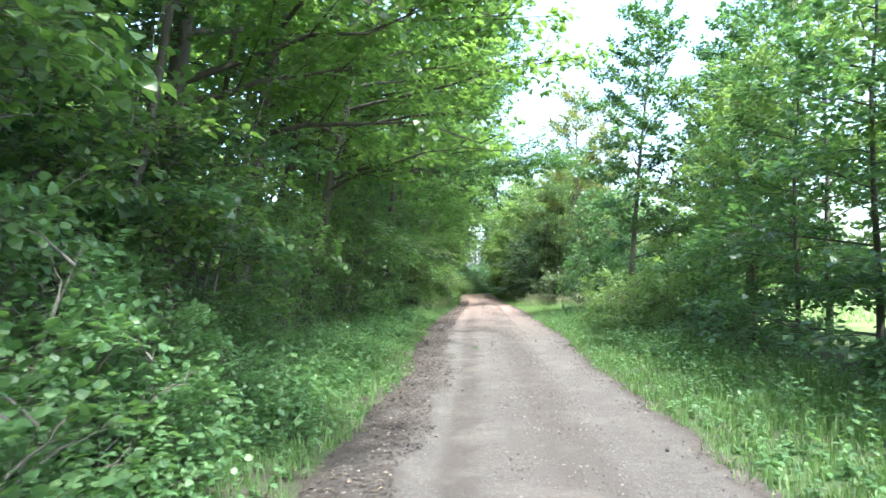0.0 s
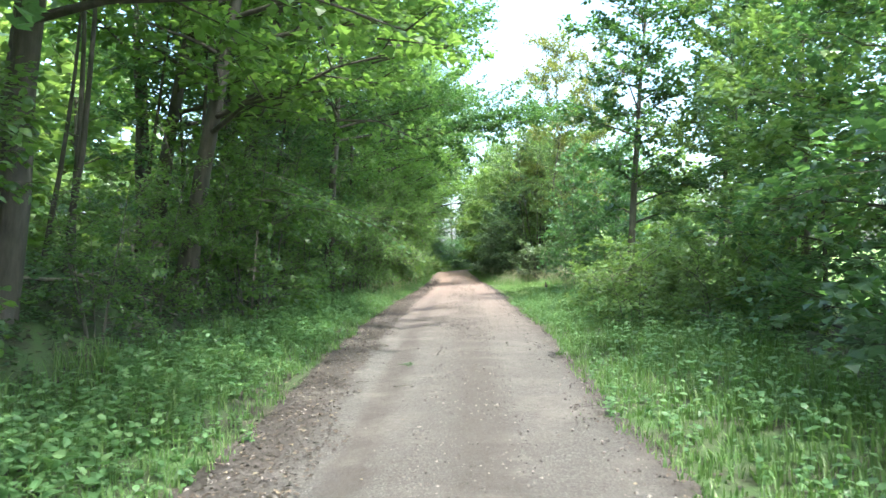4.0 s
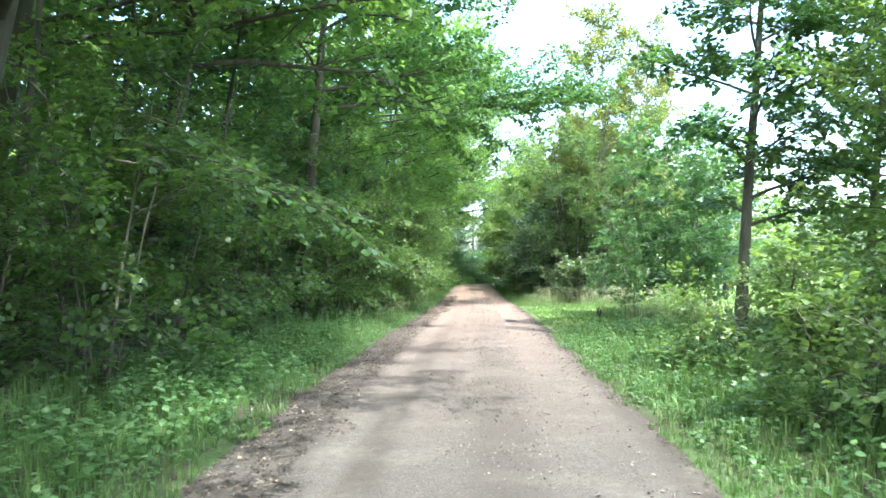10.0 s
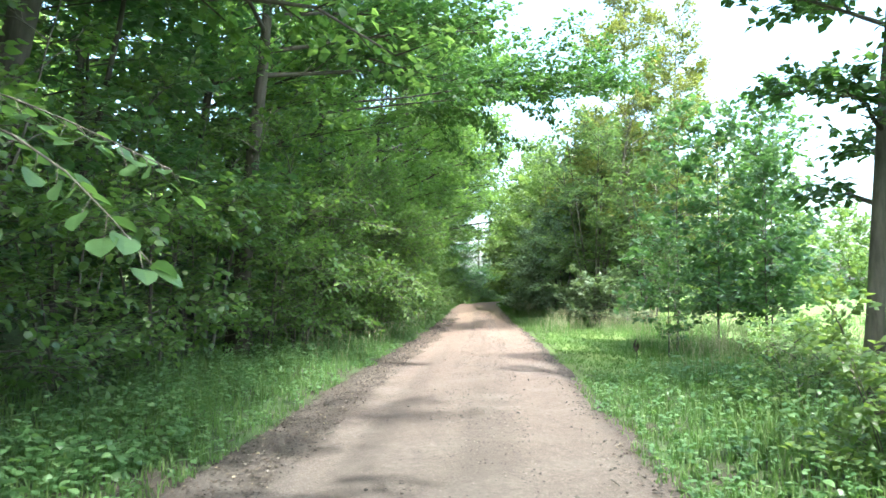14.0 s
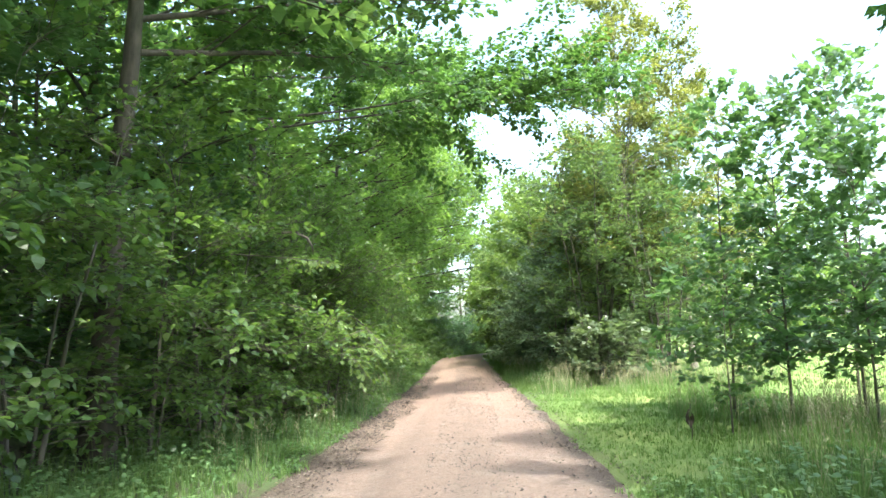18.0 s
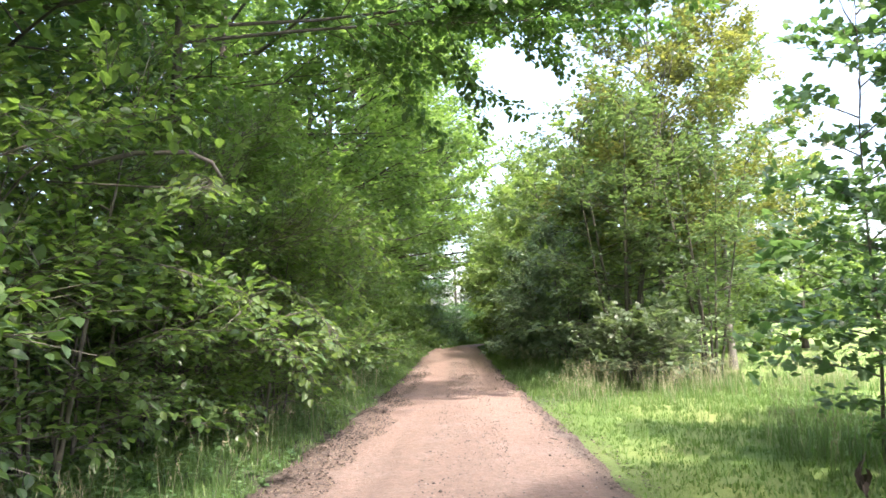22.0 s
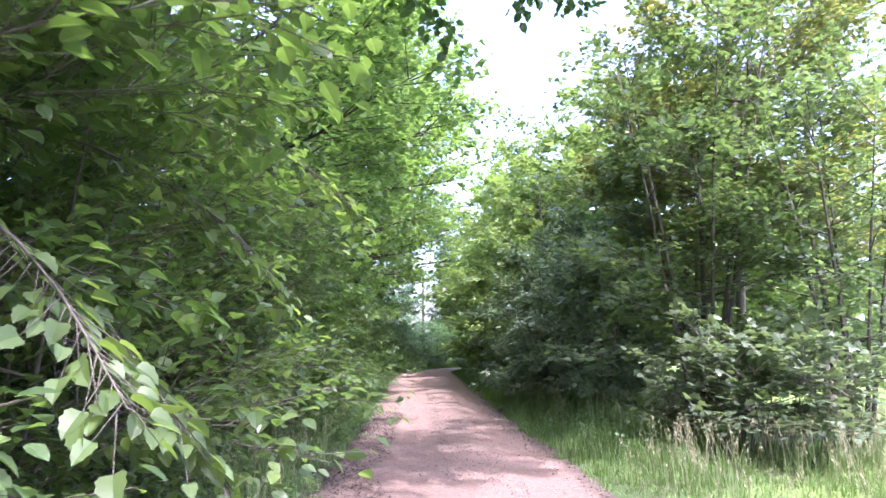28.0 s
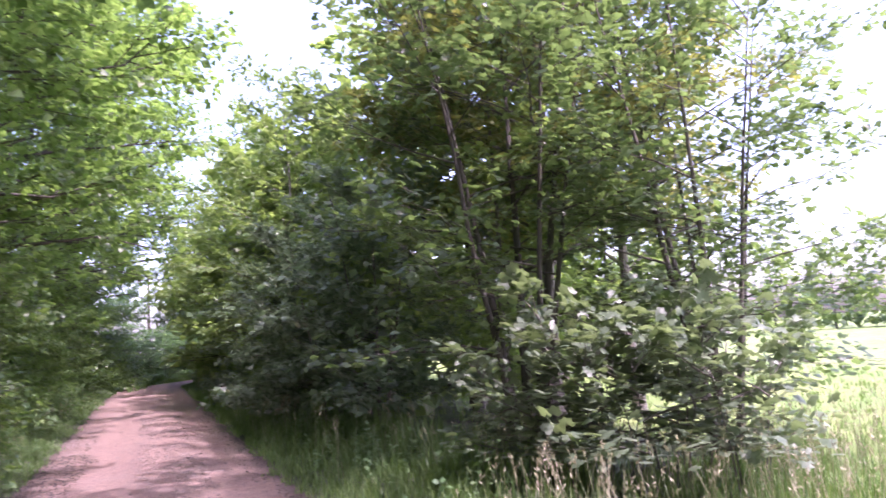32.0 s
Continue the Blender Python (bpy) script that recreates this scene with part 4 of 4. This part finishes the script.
# the bend's end
for x, y, s in ((-1.2, 90, 0.85), (0.6, 92, 1.0), (1.9, 95, 1.1), (8.6, 98.5, 0.7), (11.5, 100, 0.9), (-3.6, 94, 1.0), (5.5, 100, 0.6)):
    put(DARK[0], x, y, r.uniform(0, 6), s)
for x, y, s in ((0.6, 86.5, 0.8), (1.9, 89, 0.85), (3.4, 91.6, 0.85), (5.2, 94.2, 0.85), (7.2, 96.4, 0.85), (2.6, 94, 0.95), (4.3, 97, 0.95), (6.2, 99.4, 0.95)):
    put(DARK[0], x, y, r.uniform(0, 6), s, tall=0.52)
for x in range(-40, 70, 5):
    if abs(x - 5) < 9:
        continue
    put(HORIZON, x + r.uniform(-1.5, 1.5), 130 + r.uniform(-4, 4), r.uniform(0, 6), r.uniform(0.9, 1.2))
for k in range(16):
    a = radians(22 + 4.2 * k)
    put(HORIZON, 2 + 95 * math.sin(a) + r.uniform(-4, 4), 40 + 95 * math.cos(a) + r.uniform(-4, 4), r.uniform(0, 6), r.uniform(0.8, 1.05))
for x in range(75, 300, 22):
    put(HORIZON, x + r.uniform(-3, 3), 175 + r.uniform(-5, 5), r.uniform(0, 6), r.uniform(0.7, 0.9))
for y in range(-8, 125, 4):
    put(HORIZON, (-18 if y < 60 else -20) + r.uniform(-1.5, 1.5), y, r.uniform(0, 6), r.uniform(1.05, 1.3) if y < 60 else r.uniform(0.75, 0.95))
for x, y, s in ((-2.5, 106, 1.0), (9.4, 104, 0.8), (12, 108, 1.1), (-7, 104, 1.1)):
    put(FAR[1], x, y, r.uniform(0, 6), s)
# ---- branches hanging over the lane, leaf by leaf ----
def leaf_mesh(name, shape, mat):
    b = Build()
    b.add(*shape)
    return b.mesh(name, mat)


LEAF_BROAD = leaf_mesh("leaf", leaf_shape([(0.27, 0.05), (0.38, 0.24), (0.33, 0.36), (0.38, 0.5), (0.27, 0.64), (0.25, 0.76), (0.08, 0.92)], 0.2, 0.28), LEAF_SHEEN)
LEAF_LIME = leaf_mesh("leaf", leaf_shape([(0.34, 0.06), (0.47, 0.30), (0.42, 0.6), (0.2, 0.86)], 0.06, 0.15), LEAF_HERB)
LEAF_DEAD = leaf_mesh("leaf", leaf_shape([(0.25, 0.2), (0.3, 0.6)], 0.3, 0.4), LITTER)


def spray(root, line, count, size, mesh, seed, label, wood=BARK_GREY, thick=0.012, wide=1.0):
    """A hanging branch under root, through points of the world, with separate leaves."""
    rng = np.random.default_rng(seed)
    home = np.array(root.matrix_basis.translation)
    pts = np.array(line, float) - home
    s = np.linspace(0, 1, len(pts))
    fine = np.linspace(0, 1, 9)
    at = np.stack([np.interp(fine, s, pts[:, q]) for q in range(3)], -1)
    at[1:-1] = 0.25 * at[:-2] + 0.5 * at[1:-1] + 0.25 * at[2:]
    b = Build()
    tube(b, at, thick * (1 - 0.8 * fine), 6)
    way = unit(np.gradient(at, axis=0))
    spots = []
    for k in range(count):
        q = 0.3 + 0.7 * (k + 0.5) / count
        p = np.array([np.interp(q, fine, at[:, i]) for i in range(3)])
        d = np.array([np.interp(q, fine, way[:, i]) for i in range(3)])
        out = turned(d[None], np.array([(1 if k % 2 else -1) * rng.uniform(0.5, 1.2)]))[0] + rng.normal(0, 0.15, 3)
        reach = wide * rng.uniform(0.02, 0.26) * (1.1 - 0.5 * q)
        tip = p + unit(out) * reach + [0, 0, -0.25 * reach]
        straws(b, p[None], tip[None], 0.003, 0.0015)
        out[2] *= 0.3
        spots.append((tip, unit(out + np.array([0, 0, -rng.uniform(0.0, 0.45)]))))
    branch = part("branch", b.mesh("branch", wood, True), root, label)
    for tip, d in spots:
        n = np.array([0, 0, 1.0]) + rng.normal(0, 0.35, 3)
        n = unit(n - d * n.dot(d))
        w = np.cross(d, n)
        leaf = new("leaf", mesh)
        leaf.parent = branch
        g = size * rng.uniform(0.7, 1.2)
        leaf.matrix_basis = Matrix([[w[i] * g, d[i] * g, n[i] * g, tip[i]] for i in range(3)] + [[0, 0, 0, 1]])


def rooted(stock, x, y):
    return put(stock, x, y, 0.0, 1.0)


host = rooted(EDGE_HAZEL[0], -3.0, 22.6)
spray(host, [(-2.8, 22.6, 3.2), (-1.4, 22.6, 2.85), (-0.4, 22.2, 2.5), (0.46, 21.8, 2.1)], 44, 0.1, LEAF_LIME, 31, "arching spray of pale round leaves", wide=1.1)
spray(host, [(-2.8, 22.4, 2.9), (-1.0, 21.9, 2.55), (0.1, 21.4, 2.15), (0.62, 21.2, 1.66)], 30, 0.11, LEAF_LIME, 32, "drooping spray of pale round leaves", wide=0.9)
spray(host, [(-2.8, 22.6, 3.6), (-1.8, 22.0, 3.2), (-1.0, 21.6, 2.75)], 22, 0.1, LEAF_LIME, 38, "spray of pale round leaves", wide=1.1)
host = rooted(NEAR_HAZEL[0], -1.4, 38.6)
spray(host, [(-1.2, 38.4, 2.9), (-0.2, 38.2, 2.5), (0.45, 37.9, 2.05), (0.9, 37.5, 1.55)], 74, 0.099, LEAF_BROAD, 33, "hanging branch of broad hazel leaves", wide=1.5)
spray(host, [(-1.2, 38.8, 2.5), (-0.2, 38.9, 2.2), (0.4, 38.6, 1.9), (0.85, 38.3, 1.4)], 68, 0.099, LEAF_BROAD, 34, "hanging branch of broad hazel leaves", wide=1.5)
spray(host, [(-1.2, 39.0, 3.1), (0.0, 39.3, 2.9), (0.7, 39.4, 2.5), (1.05, 39.5, 2.1)], 61, 0.091, LEAF_BROAD, 35, "hanging branch of broad hazel leaves", wide=1.5)
spray(host, [(-1.2, 38.4, 2.2), (-0.3, 38.0, 1.8), (0.3, 37.7, 1.4), (0.6, 37.4, 1.0)], 68, 0.106, LEAF_BROAD, 41, "hanging branch of broad hazel leaves", wide=1.5)
spray(host, [(-1.2, 39.2, 2.2), (0.0, 39.4, 1.8), (0.6, 39.5, 1.3), (0.8, 39.5, 0.9)], 68, 0.099, LEAF_BROAD, 42, "hanging branch of broad hazel leaves", wide=1.5)
spray(host, [(-1.2, 39.4, 3.6), (0.0, 40.0, 3.5), (0.9, 40.6, 3.2), (1.4, 41.0, 2.8)], 68, 0.099, LEAF_BROAD, 43, "hanging branch of broad hazel leaves", wide=1.5)
host = rooted(NEAR_HAZEL[1], -1.9, 35.5)
spray(host, [(-1.7, 35.3, 3.2), (-0.3, 34.8, 3.0), (0.4, 33.8, 2.8), (0.6, 32.9, 2.7)], 57, 0.091, LEAF_BROAD, 36, "hanging branch of broad hazel leaves", wide=1.5)
spray(host, [(-1.7, 35.5, 2.6), (-0.4, 35.3, 2.3), (0.5, 35.0, 1.95)], 44, 0.091, LEAF_BROAD, 37, "hanging branch of broad hazel leaves", wide=1.5)
b = Build()
home = np.array(host.matrix_basis.translation)
tube(b, np.array([(-1.9, 35.5, 3.3), (-0.9, 35.45, 3.5), (-0.35, 35.45, 3.5), (-0.16, 35.6, 3.42), (-0.1, 35.8, 3.28), (-0.12, 35.95, 3.18)]) - home, [0.025, 0.026, 0.025, 0.022, 0.018, 0.008], 7)
part("dead_branch", b.mesh("dead_branch", BARK_GREY, True), host, "bare grey curved dead branch")

# ---- small things on the ground ----
withered = tagged(new("withered_plant"), "withered plant with limp dark dead leaves on the verge", "plant")
withered.matrix_basis = pose(5.5, 34.0, lie(5.5, 34.0))
b = Build()
tube(b, [(0, 0, -0.05), (0.02, 0, 0.15), (-0.02, 0.02, 0.3), (0.03, 0.0, 0.5)], [0.01, 0.008, 0.006, 0.003], 5)
part("stem", b.mesh("stem", BARK, True), withered)
for k in range(7):
    g = new("leaf", LEAF_DEAD)
    g.parent = withered
    a = k * 2.4
    g.matrix_basis = Matrix.LocRotScale((0.02 * math.cos(a), 0.02 * math.sin(a), 0.28 + 0.05 * (k % 4)), Euler((radians(-60), 0, a)), (0.1, 0.13, 0.1))


def stick(name, x, y, z, length, radius, turn, tilt, mat, label, seed, bend=0.12):
    rng = np.random.default_rng(seed)
    n = 7
    s = np.linspace(-0.5, 0.5, n)
    b = Build()
    tube(b, np.stack([s * length, rng.normal(0, bend * length / 4, n), np.abs(rng.normal(0, radius * 0.5, n))], -1), radius * (1 - 0.5 * (s + 0.5)), 7)
    ob = tagged(new(name, b.mesh(name, mat, True)), label, "branch" if length > 0.8 else "twig", "fallen wood")
    ob.matrix_basis = pose(x, y, z, 0, tilt, turn)
    return ob


for k, (u, y, ln, a) in enumerate(((-0.45, 14.55, 0.22, 20), (-0.95, 14.9, 0.16, 5), (0.4, 7.4, 0.14, 60), (-1.3, 10.6, 0.2, 110), (1.2, 12.5, 0.18, 80), (-1.35, 19.5, 0.24, 35), (0.9, 21.2, 0.12, 140), (-1.2, 26.3, 0.2, 70),
                                   (1.45, 24.4, 0.2, 100), (-1.4, 31.0, 0.26, 50), (0.3, 33.5, 0.13, 15), (1.5, 38.5, 0.18, 120), (-1.3, 40.8, 0.2, 80), (1.5, 16.6, 0.3, 95))):
    stick("fallen_twig", float(mid(y)) + u, y, 0.046, ln, 0.006, a, 0, BARK, "thin brown twig lying on the grit lane", 60 + k)
for k, (x, y, ln, rad, a) in enumerate(((-4.3, 19.6, 1.7, 0.04, 25), (-4.2, 20.8, 1.3, 0.035, -30), (-4.8, 17.5, 1.5, 0.035, 70), (-3.9, 24.6, 1.5, 0.035, 10), (-4.2, 18.6, 1.2, 0.03, -12), (-4.5, 18.9, 1.1, 0.03, 40))):
    dx, dy = 0.4 * ln * math.cos(radians(a)), 0.4 * ln * math.sin(radians(a))
    fall = math.degrees(math.atan2(lie(x - dx, y - dy) - lie(x + dx, y + dy), 0.8 * ln))
    stick("fallen_branch", x, y, 0.5 * (lie(x - dx, y - dy) + lie(x + dx, y + dy)) + 0.04, ln, rad, a, fall, BARK_PALE, "pale bare branch fallen on the leafy bank", 80 + k, 0.2)
clump = Build()
ring = np.random.default_rng(3)
for k in range(70):
    p = ring.normal(0, 0.03, 3) * [1.3, 1, 0.3]
    leaves(clump, np.array([p + [0, 0, 0.012]]), ring.normal(0, 1, (1, 3)) + [0, 0, 0.8], ring.normal(0, 1, (1, 3)), 0.035, SLIM)
moss = tagged(new("grass_clod", clump.mesh("grass_clod", LEAF_DARK)), "small torn dark green clod on the lane", "clod")
moss.matrix_basis = pose(0.7, 16.19, 0.04)

# ---- utility pole beyond the bend ----
pole = tagged(new("utility_pole"), "weathered wooden utility pole with a short crossarm", "pole")
pole.matrix_basis = pose(4.7, 108, 0)
b = Build()
tube(b, [(0, 0, -0.2), (0, 0, 4), (0, 0, 9.2)], [0.15, 0.13, 0.10], 10)
part("post", b.mesh("post", BARK, True), pole)
b = Build()
tube(b, [(-0.9, 0, 8.1), (0, -0.02, 8.1), (0.9, 0, 8.1)], [0.07, 0.07, 0.07], 4)
part("crossarm", b.mesh("crossarm", BARK), pole)
for q in (-0.8, 0.8):
    b = Build()
    tube(b, [(q, 0, 8.1), (q, 0, 8.25), (q, 0, 8.38)], [0.03, 0.06, 0.04], 8)
    part("insulator", b.mesh("insulator", PEBBLE, True), pole)

# the first of each kind stood at the origin as a pattern only
for ob in STOCK:
    for c in list(ob.children_recursive):
        bpy.data.objects.remove(c)
    bpy.data.objects.remove(ob)
